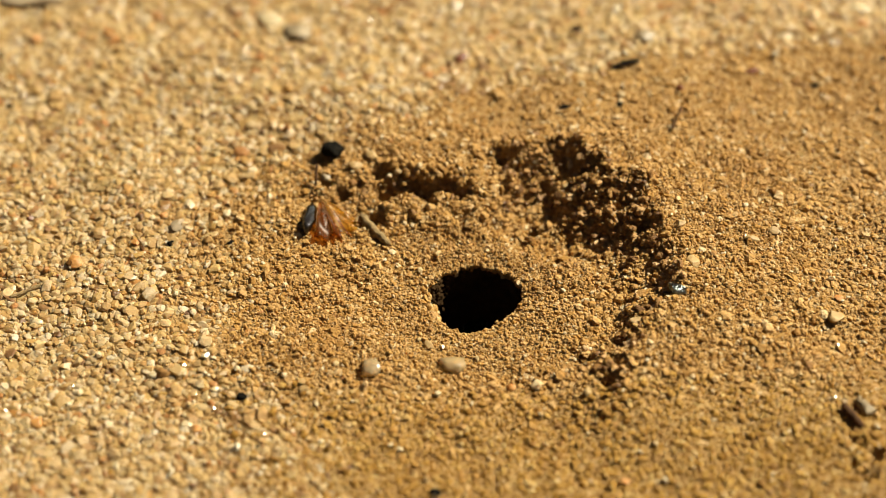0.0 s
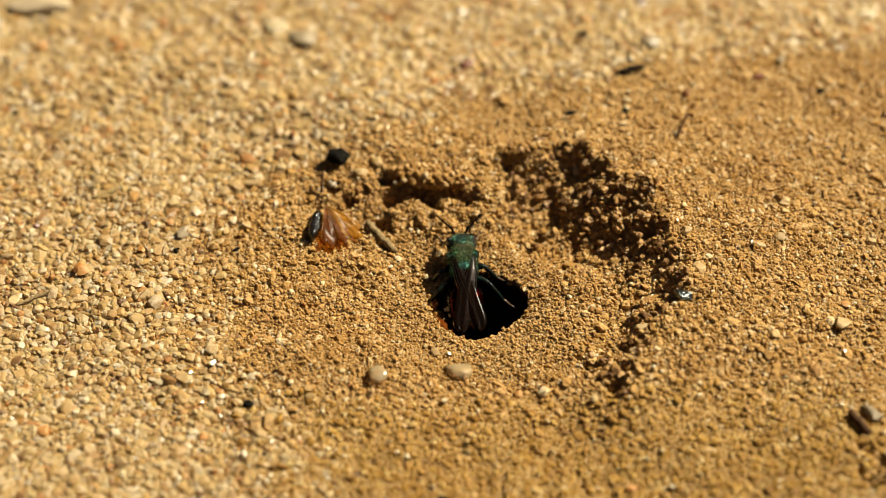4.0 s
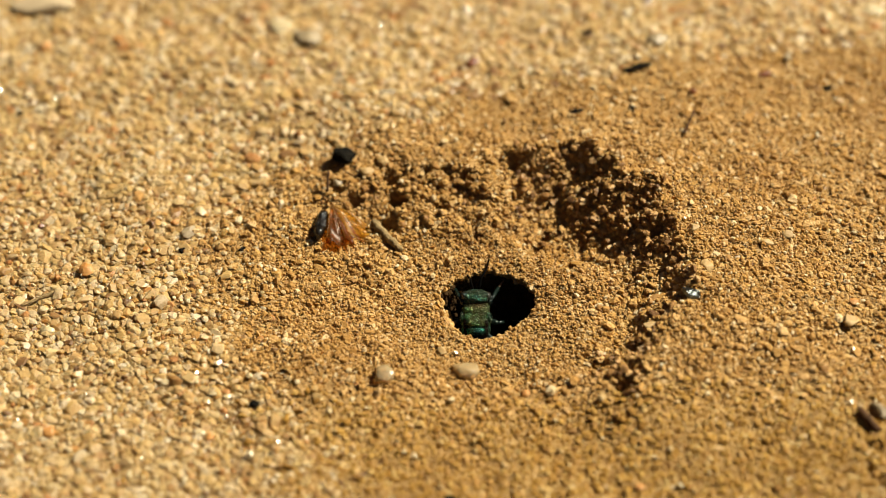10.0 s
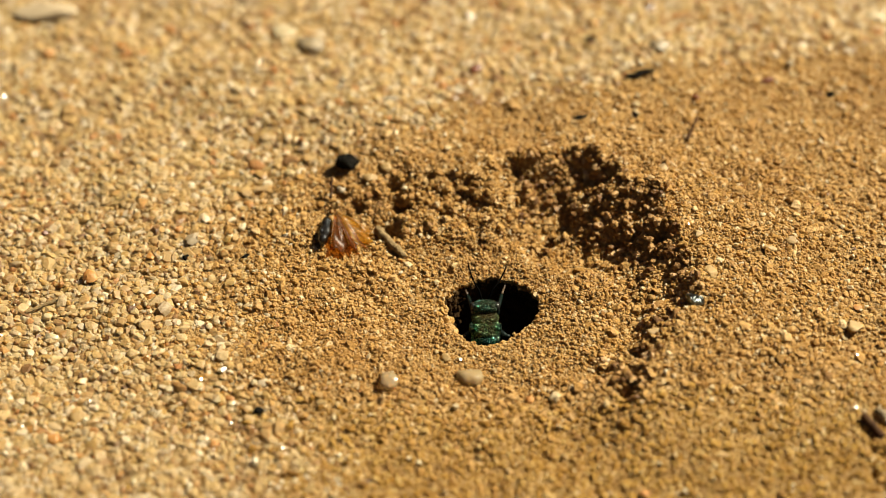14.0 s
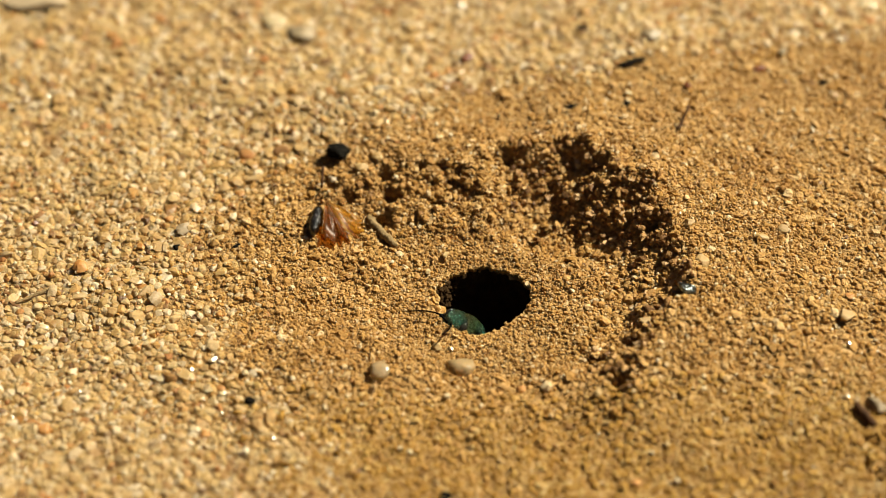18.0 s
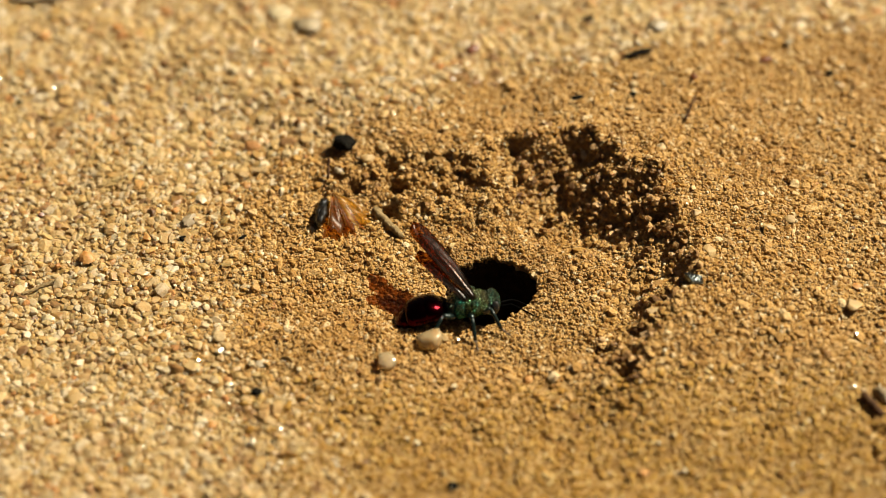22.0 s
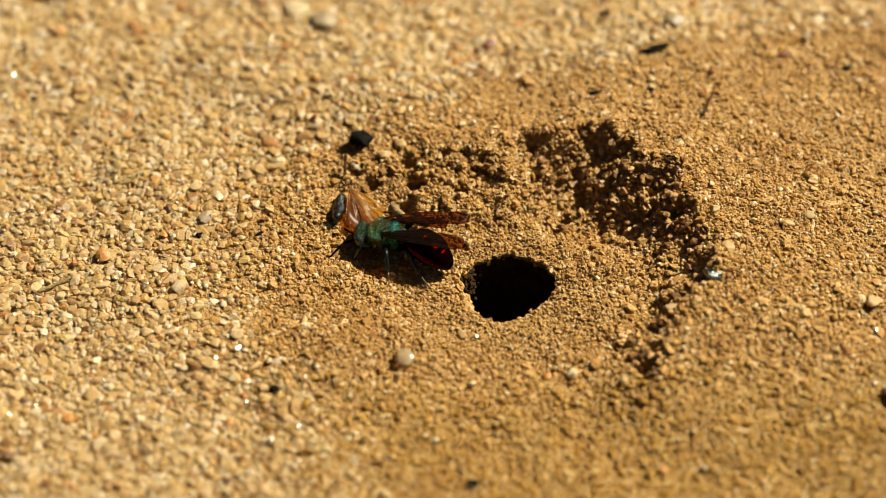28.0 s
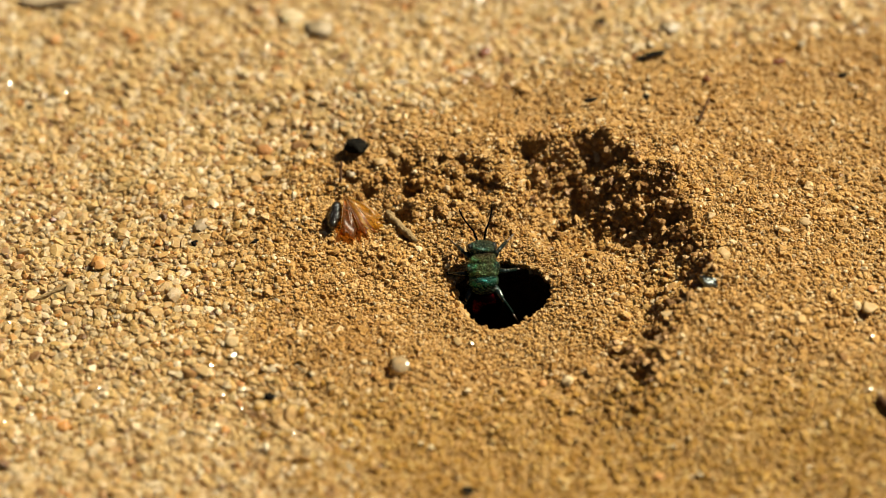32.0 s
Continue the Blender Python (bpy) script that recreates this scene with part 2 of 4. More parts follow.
DARK_TWIG = plain_material("dark_dry_stem", (0.035, 0.016, 0.007), (0.10, 0.045, 0.018), 2200, 0.8, gloss=0.15)
GREEN = cuticle_material("green_cuticle", [(0.30, (0.007, 0.138, 0.100)), (0.42, (0.022, 0.150, 0.056)), (0.54, (0.069, 0.100, 0.033)), (0.68, (0.112, 0.075, 0.030))], 0.19, 8000, 0.00014, 0.5)
TEAL = cuticle_material("blue_green_cuticle", [(0.3, (0.005, 0.056, 0.056)), (0.5, (0.014, 0.078, 0.046)), (0.7, (0.040, 0.036, 0.018))], 0.20, 8000, 0.00014, 0.55)
BRIGHT_TEAL = cuticle_material("bright_green_cuticle", [(0.3, (0.004, 0.110, 0.120)), (0.5, (0.008, 0.150, 0.105)), (0.7, (0.026, 0.060, 0.026))], 0.14, 8000, 0.00006, 0.45)
RED = cuticle_material("crimson_cuticle", [(0.3, (0.008, 0.0008, 0.0010)), (0.55, (0.034, 0.0014, 0.003)), (0.75, (0.010, 0.0010, 0.0012))], 0.15, 9000, 0.000006)
LEGS = plain_material("leg_cuticle", (0.002, 0.004, 0.0035), (0.008, 0.016, 0.012), 2600, 0.22, bump=0.2, depth=0.00005)
TARSUS = plain_material("brown_tarsus", (0.05, 0.03, 0.018), (0.13, 0.085, 0.05), 3000, 0.45)
EYE = plain_material("dark_eye", (0.008, 0.008, 0.008), (0.03, 0.026, 0.02), 5000, 0.2)
ANTENNA = plain_material("black_antenna", (0.001, 0.001, 0.001), (0.004, 0.0035, 0.003), 4000, 0.8, gloss=0.0)
WING = membrane_material("smoky_wing", (0.60, 0.35, 0.14), (0.024, 0.012, 0.005), 0.10, 0.20, 0.006, 0.024)
VEIN = plain_material("wing_vein", (0.004, 0.0025, 0.0015), (0.010, 0.006, 0.003), 4000, 0.6, gloss=0.08)
AMBER_WING = membrane_material("amber_wing", (0.95, 0.78, 0.34), (0.36, 0.19, 0.03), 0.22, 0.30, 0.006, 0.022)
BROWN_WING = membrane_material("brown_membrane", (0.80, 0.50, 0.13), (0.12, 0.050, 0.008), 0.26, 0.30, 0.005, 0.018)
AMBER_VEIN = plain_material("amber_vein", (0.10, 0.045, 0.012), (0.22, 0.11, 0.03), 3000, 0.35)
DEAD_SHELL = plain_material("dead_shell", (0.003, 0.0025, 0.002), (0.010, 0.007, 0.004), 2600, 0.2, bump=0.9, depth=0.0003)


# ---- helpers for meshes ----
def link_mesh(name, bm, material, parent=None, smooth=True):
    me = bpy.data.meshes.new(name)
    bm.to_mesh(me)
    bm.free()
    me.materials.append(material)
    if smooth:
        me.polygons.foreach_set("use_smooth", [True] * len(me.polygons))
    ob = new(name, me)
    if parent:
        ob.parent = parent
    return ob


def part(name, bm, material, parent, label="", smooth=True):
    ob = link_mesh(name, bm, material, parent, smooth)
    return tagged(ob, label) if label else ob


def lattice(ix, iy, seed):
    n = (ix.astype(np.int64) * 374761393 + iy.astype(np.int64) * 668265263 + seed * 1442695041) & 0x7FFFFFFF
    n = ((n ^ (n >> 13)) * 1274126177) & 0x7FFFFFFF
    return ((n ^ (n >> 16)) & 0xFFFF) / 65535.0


def wobble(x, y, cell, seed):
    """Smooth noise from -1 to 1 with the given cell size."""
    u, v = x / cell, y / cell
    iu, iv = np.floor(u), np.floor(v)
    fu, fv = u - iu, v - iv
    fu, fv = fu * fu * (3 - 2 * fu), fv * fv * (3 - 2 * fv)
    a, b = lattice(iu, iv, seed), lattice(iu + 1, iv, seed)
    c, d = lattice(iu, iv + 1, seed), lattice(iu + 1, iv + 1, seed)
    return 2 * ((a * (1 - fu) + b * fu) * (1 - fv) + (c * (1 - fu) + d * fu) * fv) - 1


# ---- lie of the ground ----
BEARING = [0, 18, 37, 52, 66, 78, 90, 115, 138, 160, 190, 225, 270, 300, 315, 330, 343]
FOOT = [9.9, 10.3, 9.9, 10.0, 10.2, 7.5, 4.6, 4.6, 5.0, 5.0, 5.0, 5.0, 5.0, 6.0, 9.4, 9.8, 10.6]
CREST = [14.6, 14.6, 14.7, 15.0, 14.3, 13.2, 12.4, 13.2, 16.0, 16.0, 15.0, 13.0, 12.0, 12.0, 11.8, 12.6, 14.0]
LIFT = [2.6, 3.15, 4.0, 4.5, 3.8, 3.3, 3.1, 2.8, 1.4, 0.9, 0.5, 0.2, 0.15, 0.2, 1.2, 1.9, 2.7]
RIM_BEARING = [0, 10, 35, 60, 90, 115, 140, 170, 200, 225, 250, 265, 278, 300, 315, 335, 350]
RIM_RADIUS = [3.3, 3.4, 3.65, 3.6, 3.65, 3.65, 3.75, 4.0, 3.65, 3.22, 3.12, 3.00, 2.70, 2.40, 2.40, 2.70, 3.1]


def mouth_radius(a):
    """The burrow's mouth: a rounded hole with a straighter lip on one side."""
    r = np.interp(np.degrees(a) % 360, RIM_BEARING, RIM_RADIUS, period=360)
    return r + 0.08 * np.sin(7 * a) * np.sin(a * 2 + 1) + 0.07 * np.sin(17 * a + 1.0) + 0.05 * np.sin(31 * a)


def hummocky(x, y):
    """1 on the lumpy floor between the burrow and the broken slope, 0 on the smoother soil round it."""
    return np.clip(1.8 - np.hypot((x - 3.5) / 8.5, (y - 5.5) / 6.5) * 1.6, 0, 1) * np.clip((np.hypot(x, y) - 4.0) / 2.5, 0, 1)


def slot(x, y):
    """The long narrow cavity in the hollow's back, 1 in its middle."""
    u, v = x + 3.3 + 0.9 * wobble(x, y, 1.3, 21), y - 9.9 + 0.10 * (x + 3) + 0.5 * wobble(x, y, 1.1, 22)
    return np.clip(1 - (u / 3.4) ** 2 - (v / 0.6) ** 2, 0, 1)


# small deep gaps between the clods at the hollow's back: place, radius, depth
PITS = [(-6.7, 9.8, 0.72, 2.2), (-7.7, 7.7, 0.65, 2.2), (-7.3, 11.3, 0.54, 1.9), (-3.6, 9.7, 0.54, 2.0), (-3.4, 8.7, 0.43, 1.8), (-3.2, 11.6, 0.43, 1.5), (-10.0, 9.6, 0.47, 1.5), (-1.6, 10.9, 0.40, 1.4),
        (-11.2, 10.4, 0.40, 1.4), (-4.6, 11.9, 0.40, 1.4), (4.4, 7.4, 0.43, 1.7), (2.0, 12.3, 0.43, 1.5), (12.6, 5.4, 0.72, 1.7), (9.4, -8.9, 0.58, 1.8), (7.7, -6.2, 0.43, 1.5), (26.3, -14.9, 0.5, 1.1), (26.0, -16.6, 0.45, 1.0), (26.9, -17.6, 0.6, 1.2), (27.6, -15.9, 0.6, 1.2), (10.6, -5.6, 0.58, 1.8), (10.2, -7.6, 0.43, 1.5)]


def pit(x, y):
    """How far the ground falls away in the gaps between clods, in mm."""
    d = np.zeros(np.shape(x))
    for px, py, pr, deep in PITS:
        d = d + deep * np.exp(-(((x - px) / pr) ** 2 + ((y - py) / (pr * 0.85)) ** 2) ** 1.5)
    return d


def lie(x, y):
    """Height of the bare ground, in mm."""
    x, y = np.asarray(x, float), np.asarray(y, float)
    r, a = np.hypot(x, y), np.degrees(np.arctan2(y, x)) % 360
    foot, crest, lift = (np.interp(a, BEARING, v, period=360) for v in (FOOT, CREST, LIFT))
    crest = crest + 0.7 * wobble(x, y, 3.1, 5)
    s = np.clip((r - foot) / (crest - foot), 0, 1)
    k = 0.30 * np.clip((lift - 2.5) / 1.2, 0, 1)
    z = lift * ((1 - k) * (0.65 * s + 0.35 * s * s * (3 - 2 * s)) + k * s ** 2)
    z = np.where(r > crest, lift * np.exp(-(r - crest) / 26.0), z)
    z = z - 0.5 * np.clip((5.5 - r) / 3.0, 0, 1) ** 2
    steep = np.clip(lift / 4, 0, 1) * np.clip((r - foot + 1) / 3, 0, 1) * np.clip((crest + 3 - r) / 3, 0, 1)
    z = z - 2.3 * np.sqrt(slot(x, y))
    z = z - pit(x, y)
    near = np.clip(r / 7, 0.25, 1)
    z = z + near * (0.35 * wobble(x, y, 6.5, 1) + 0.20 * wobble(x, y, 2.6, 2) + 0.09 * wobble(x, y, 1.1, 3))
    z = z + steep * (0.62 * wobble(x, y, 1.9, 7) + 0.45 * wobble(x, y, 0.9, 8))
    rough = hummocky(x, y)
    z = z + rough * (0.34 * wobble(x, y, 1.5, 31) + 0.32 * wobble(x, y, 0.7, 32))
    return z


# ---- ground ----
def build_ground():
    fx = np.concatenate([np.arange(-41, -5, 0.4), np.arange(-5, 5, 0.16), np.arange(5, 38, 0.4)])
    fy = np.concatenate([np.arange(-25, -5, 0.4), np.arange(-5, 5, 0.16), np.arange(5, 13, 0.25), np.arange(13, 41, 0.4)])
    grow = 0.4 * 1.35 ** np.arange(1, 42)
    far = np.cumsum(grow)
    gx = np.concatenate([fx[0] - far[::-1], fx, fx[-1] + far])
    gy = np.concatenate([fy[0] - far[::-1], fy, fy[-1] + far])
    X, Y = np.meshgrid(gx, gy)
    Z = lie(X, Y)
    outer = np.clip((np.hypot(X, Y) - 60) / 200, 0, 1)
    Z = Z * (1 - outer) + outer * 6 * wobble(X, Y, 300, 9)
    R, A = np.hypot(X, Y), np.arctan2(Y, X)
    rim = mouth_radius(A)
    # pull the points next to the mouth onto its rim
    inside = R < rim
    near = (~inside) & (R < rim + 0.17)
    X, Y = np.where(near, np.cos(A) * (rim + 0.02), X), np.where(near, np.sin(A) * (rim + 0.02), Y)
    Z = np.where(near, lie(X, Y), Z)
    ny, nx = X.shape
    idx = np.arange(nx * ny).reshape(ny, nx)
    quads = np.stack([idx[:-1, :-1], idx[:-1, 1:], idx[1:, 1:], idx[1:, :-1]], -1).reshape(-1, 4)
    quads = quads[~inside.ravel()[quads].any(1)]
    me = bpy.data.meshes.new("ground")
    me.from_pydata((np.stack([X, Y, Z], -1).reshape(-1, 3) * MM).tolist(), [], quads.tolist())
    me.materials.append(GROUND)
    me.polygons.foreach_set("use_smooth", [True] * len(me.polygons))
    ob = tagged(new("ground", me), "dry yellow-brown sandy soil with a dug-out hollow round a burrow", "ground", kind="structure")
    # the burrow below its mouth
    bm = bmesh.new()
    rings = []
    for k, depth in enumerate(np.concatenate([[0.0, 0.25], np.arange(0.6, 27, 0.8)])):
        ring = []
        for i in range(72):
            a = 2 * math.pi * i / 72
            r = float(mouth_radius(a)) + 0.25
            lip = float(lie(r * math.cos(a), r * math.sin(a)))
            swell = 0.55 * min(depth, 3.0) / 3.0 * (1.0 if math.sin(a) < 0 else 0.4)
            rr = (r + swell + 0.16 * float(wobble(np.array(i * 0.9), np.array(depth * 1.5), 2.0, 4))) * (1 - max(0, depth - 14) / 20)
            ring.append(bm.verts.new((rr * math.cos(a) * MM, (rr * math.sin(a) - 0.10 * depth) * MM, (lip - 0.12 - depth) * MM)))
        rings.append(ring)
    for r0, r1 in zip(rings, rings[1:]):
        for i in range(72):
            bm.faces.new((r0[i], r1[i], r1[(i + 1) % 72], r0[(i + 1) % 72]))
    bm.faces.new(rings[-1])
    bmesh.ops.recalc_face_normals(bm, faces=bm.faces)
    part("burrow_wall", bm, SHADE_EARTH, ob, "crumbly earth wall of the burrow, shade in its colour")
    return ob


build_ground()


# ---- loose sand and crumbs ----
def ico(sub):
    bm = bmesh.new()
    bmesh.ops.create_icosphere(bm, subdivisions=sub, radius=1.0)
    v = np.array([p.co[:] for p in bm.verts])
    f = np.array([[p.index for p in q.verts] for q in bm.faces])
    bm.free()
    return v, f


def spins(n, rng):
    q = rng.normal(size=(n, 4))
    q /= np.linalg.norm(q, axis=1, keepdims=True)
    w, x, y, z = q.T
    return np.stack([1 - 2 * (y * y + z * z), 2 * (x * y - z * w), 2 * (x * z + y * w), 2 * (x * y + z * w), 1 - 2 * (x * x + z * z),
                     2 * (y * z - x * w), 2 * (x * z - y * w), 2 * (y * z + x * w), 1 - 2 * (x * x + y * y)], -1).reshape(-1, 3, 3)


def strew(name, x, y, z, radius, material, sub, lumpy, smooth, label, rng, cuts=5, flat=0.85, stretch=(0.62, 1.45)):
    """Many grains in one mesh, each turned, stretched and dented by chance."""
    v, f = ico(sub)
    n = len(x)
    shape = v[None] * (1 + lumpy * rng.uniform(-1, 1, (n, len(v), 1)))
    for _ in range(cuts):
        d = rng.normal(size=(n, 1, 3))
        d /= np.linalg.norm(d, axis=2, keepdims=True)
        over = np.maximum(0, (shape * d).sum(2, keepdims=True) - rng.uniform(0.45, 0.8, (n, 1, 1)))
        shape = shape - d * over
    shape = shape * rng.uniform(*stretch, (n, 1, 3))
    shape = np.einsum("nij,nvj->nvi", spins(n, rng), shape) * radius[:, None, None]
    shape[:, :, 2] *= flat
    co = (shape + np.stack([x, y, z], -1)[:, None]) * MM
    faces = (f[None] + (np.arange(n) * len(v))[:, None, None]).reshape(-1, 3)
    me = bpy.data.meshes.new(name)
    me.vertices.add(n * len(v))
    me.vertices.foreach_set("co", co.astype(np.float32).ravel())
    me.loops.add(faces.size)
    me.loops.foreach_set("vertex_index", faces.astype(np.int32).ravel())
    me.polygons.add(len(faces))
    me.polygons.foreach_set("loop_start", np.arange(0, faces.size, 3, dtype=np.int32))
    me.update(calc_edges=True)
    me.polygons.foreach_set("use_smooth", [smooth] * len(faces))
    me.materials.append(material)
    return tagged(new(name, me), label, "sand", kind="stuff")


def spots(step, rng, x0=-41, x1=37, y0=-24, y1=40):
    gx, gy = np.meshgrid(np.arange(x0, x1, step), np.arange(y0, y1, step))
    x = gx.ravel() + rng.uniform(-0.5, 0.5, gx.size) * step
    y = gy.ravel() + rng.uniform(-0.5, 0.5, gx.size) * step
    return x, y


EDGE_Y = [-30, -14, -6, 2, 8, 12, 20, 24, 30, 40]
EDGE_X = [-12, -14, -18, -21, -20.5, -17, -3, 14, 40, 54]


def coarse_share(x, y):
    """1 on the old coarse sand, 0 on the soil that was dug out of the burrow."""
    edge = np.interp(y, EDGE_Y, EDGE_X) + 2.5 * wobble(x, y, 4.5, 11) + 1.2 * wobble(x, y, 1.5, 12)
    return np.clip((edge - x) / 13.0 + 0.5, 0, 1)


def steepness(x, y):
    """1 on the slope of the hollow, 0 on flat ground."""
    e = 0.8
    return np.clip(np.hypot(lie(x + e, y) - lie(x - e, y), lie(x, y + e) - lie(x, y - e)) / (2 * e) - 0.35, 0, 0.6) / 0.6


def build_sand():
    rng = np.random.default_rng(4)
    # coarse quartz
    x, y = spots(0.44, rng)
    keep = rng.uniform(size=len(x)) < np.maximum(coarse_share(x, y), 0.012 + 0.08 * np.clip((x - 12) / 10, 0, 1))
    x, y = x[keep], y[keep]
    rad = np.minimum(np.exp(rng.normal(-1.0, 0.20, len(x))), 0.60) * (0.62 + 0.38 * np.clip(2 * coarse_share(x, y), 0, 1)) * (1 + 0.22 * np.clip((y - 10) / 10, 0, 1))
    ok = np.hypot(x, y) > mouth_radius(np.arctan2(y, x)) + 0.9
    x, y, rad = x[ok], y[ok], rad[ok]
    z = lie(x, y) + rad * rng.uniform(-0.30, 0.16, len(x))
    for far in (False, True):
        m = (y > 19) == far
        strew("coarse_sand", x[m], y[m], z[m], rad[m], SAND, 1 if far else 2, 0.12 if far else 0.08, False,
              "pale coarse quartz sand grains, tan, cream and orange", rng, 3 if far else 10, 0.6 if far else 0.55, (0.8, 1.3))
    # large grains lying among the others
    x, y = spots(1.25, rng)
    keep = rng.uniform(size=len(x)) < 0.75 * np.clip(1.5 * coarse_share(x, y) - 0.4, 0, 1)
    x, y = x[keep], y[keep]
    rad = np.clip(np.exp(rng.normal(-0.66, 0.22, len(x))), 0.38, 0.78)
    strew("large_sand_grains", x, y, lie(x, y) + rad * rng.uniform(-0.1, 0.25, len(x)), rad, SAND, 2, 0.08, False,
          "large cream, tan and grey quartz grains on the sand", rng, 13, 0.55, (0.75, 1.3))
    # small grains between them
    x, y = spots(0.38, rng)
    keep = rng.uniform(size=len(x)) < coarse_share(x, y) * 0.55
    x, y = x[keep], y[keep]
    rad = np.exp(rng.normal(-1.6, 0.28, len(x)))
    strew("fine_sand", x, y, lie(x, y) + rad * rng.uniform(-0.3, 0.5, len(x)), rad, SAND, 1, 0.2, False,
          "small pale quartz grains between coarser sand", rng, 2)
    # clear chips that catch the sun
    x, y = spots(1.35, rng)
    keep = (rng.uniform(size=len(x)) < 0.35 + 0.65 * coarse_share(x, y)) & (np.hypot(x, y) > mouth_radius(np.arctan2(y, x)) + 0.6)
    x, y = x[keep], y[keep]
    rad = np.exp(rng.normal(-1.9, 0.3, len(x)))
    strew("quartz_chips", x, y, lie(x, y) + 0.18 + rad * rng.uniform(-0.2, 0.5, len(x)), rad, QUARTZ_CHIP, 1, 0.12, False,
          "clear glinting quartz chips among sand and soil", rng, 4)
    # crumbs of dug-out soil: near the burrow more finely shaped
    x, y = spots(0.29, rng)
    keep = rng.uniform(size=len(x)) < 1 - coarse_share(x, y) * 0.9
    ok = np.hypot(x, y) > mouth_radius(np.arctan2(y, x)) + 0.05
    ok &= pit(x, y) < 0.9
    x, y = x[keep & ok], y[keep & ok]
    big = np.clip((np.hypot(x, y + 0.8) - 2.0) / 6.5, 0.42, 1)
    rad = np.minimum(np.exp(rng.normal(-1.74, 0.30, len(x))), 0.36) * big
    z = lie(x, y) + rad * rng.uniform(-0.6, 0.5, len(x))
    inner = (np.abs(y - 2) < 11) & (x < 25) & (x > -18)
    yellow = rng.uniform(size=len(x)) < np.clip((-5 - y) / 8, 0, 0.9)
    strew("soil_crumbs", x[inner], y[inner], z[inner], rad[inner], SOIL, 2, 0.30, False,
          "fine yellow-brown soil crumbs thrown out of the burrow", rng, 2, 0.75)
    for m, earth in ((~inner & ~yellow, SOIL), (~inner & yellow, YELLOW_SOIL)):
        strew("soil_crumbs", x[m], y[m], z[m], rad[m], earth, 1, 0.28, False,
              "fine yellow-brown soil crumbs thrown out of the burrow", rng, 2, 0.75)
    # finer crumbs and dust between them
    x, y = spots(0.21, rng, -18, 24, -8, 14)
    keep = (rng.uniform(size=len(x)) < 0.9 * (1 - coarse_share(x, y))) & (np.hypot(x, y) > mouth_radius(np.arctan2(y, x)) + 0.05) & (pit(x, y) < 0.9)
    x, y = x[keep], y[keep]
    rad = np.exp(rng.normal(-2.25, 0.25, len(x)))
    strew("fine_soil", x, y, lie(x, y) + rad * rng.uniform(-0.3, 1.2, len(x)), rad, SOIL, 1, 0.25, False,
          "finest yellow-brown soil crumbs between larger ones", rng, 1)
    # larger clods among them
    x, y = spots(0.9, rng)
    r = np.hypot(x, y)
    keep = (rng.uniform(size=len(x)) < (0.20 + 0.15 * steepness(x, y) + 0.55 * hummocky(x, y)) * (1 - coarse_share(x, y)) * np.clip((r - 4) / 5, 0, 1)) & (pit(x, y) < 0.35)
    x, y = x[keep], y[keep]
    rad = np.minimum(np.exp(rng.normal(-1.42, 0.22, len(x))), 0.36)
    z = lie(x, y) + rad * rng.uniform(-0.5, 0.4, len(x)) + 0.25 * steepness(x, y)
    strew("soil_clods", x, y, z, rad, SOIL, 2, 0.26, False, "rough yellow-brown soil clods on the thrown-out earth", rng, 6)
    # loose crumbs piled on the broken slope
    x, y = spots(0.42, rng, -8, 18, -11, 16)
    keep = rng.uniform(size=len(x)) < np.where(x > 2, 0.85 * np.clip(2.0 * steepness(x, y) - 0.4, 0, 1), 0.9 * (slot(x, y) > 0.08))
    x, y = x[keep], y[keep]
    rad = np.minimum(np.exp(rng.normal(-1.50, 0.24, len(x))), 0.34)
    strew("dark_crumbs", x, y, lie(x, y) + rad * rng.uniform(-0.2, 1.3, len(x)), rad, DARK_SOIL, 2, 0.28, False,
          "brown soil crumbs piled loosely on the broken slope", rng, 4)
    # crumbs filling the cavity in the hollow's back, its shade put into their colour
    x, y = spots(0.16, rng, -8, 2, 8, 12)
    deep = slot(x, y)
    x, y, deep = x[deep > 0.02], y[deep > 0.02], deep[deep > 0.02]
    rad = np.exp(rng.normal(-1.55, 0.25, len(x)))
    strew("dark_crumbs", x, y, lie(x, y) + rng.uniform(0.0, 0.5, len(x)) * (1.2 - deep), rad, DARK_SOIL, 1, 0.16, False,
          "soil crumbs in a cavity, its shade in their colour", rng, 4)
    # crumbs clinging to the top of the burrow's wall
    n = 2200
    a = rng.uniform(0, 2 * math.pi, n)
    depth = rng.exponential(0.9, n) + 0.05
    left = np.clip((-np.cos(a) - 0.45) / 0.3, 0, 1)
    r = mouth_radius(a) + 0.22 + (0.13 - 0.30 * left) * np.minimum(depth, 2.5)
    x, y = r * np.cos(a), r * np.sin(a)
    rad = np.minimum(np.exp(rng.normal(-1.8, 0.3, n)), 0.24)
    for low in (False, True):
        # below a depth, lower on the sunlit side, shade is put into the colour
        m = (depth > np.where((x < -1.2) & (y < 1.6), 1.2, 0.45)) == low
        strew("wall_crumbs", x[m], (y - 0.1 * depth)[m], (lie(x, y) - depth)[m], rad[m], SHADE_EARTH if low else SOIL, 2, 0.14, False,
              "crumbs on the burrow's inner wall, shade in their colour" if low else "soil crumbs clinging to the burrow's upper edge", rng, 5)
    # loosened clods on the sunlit side of the wall
    n = 120
    a = np.radians(rng.uniform(162, 212, n))
    depth = rng.uniform(0.2, 2.2, n)
    rad = rng.uniform(0.16, 0.34, n)
    r = mouth_radius(a) - 0.25 - 0.30 * depth
    x, y = r * np.cos(a), r * np.sin(a)
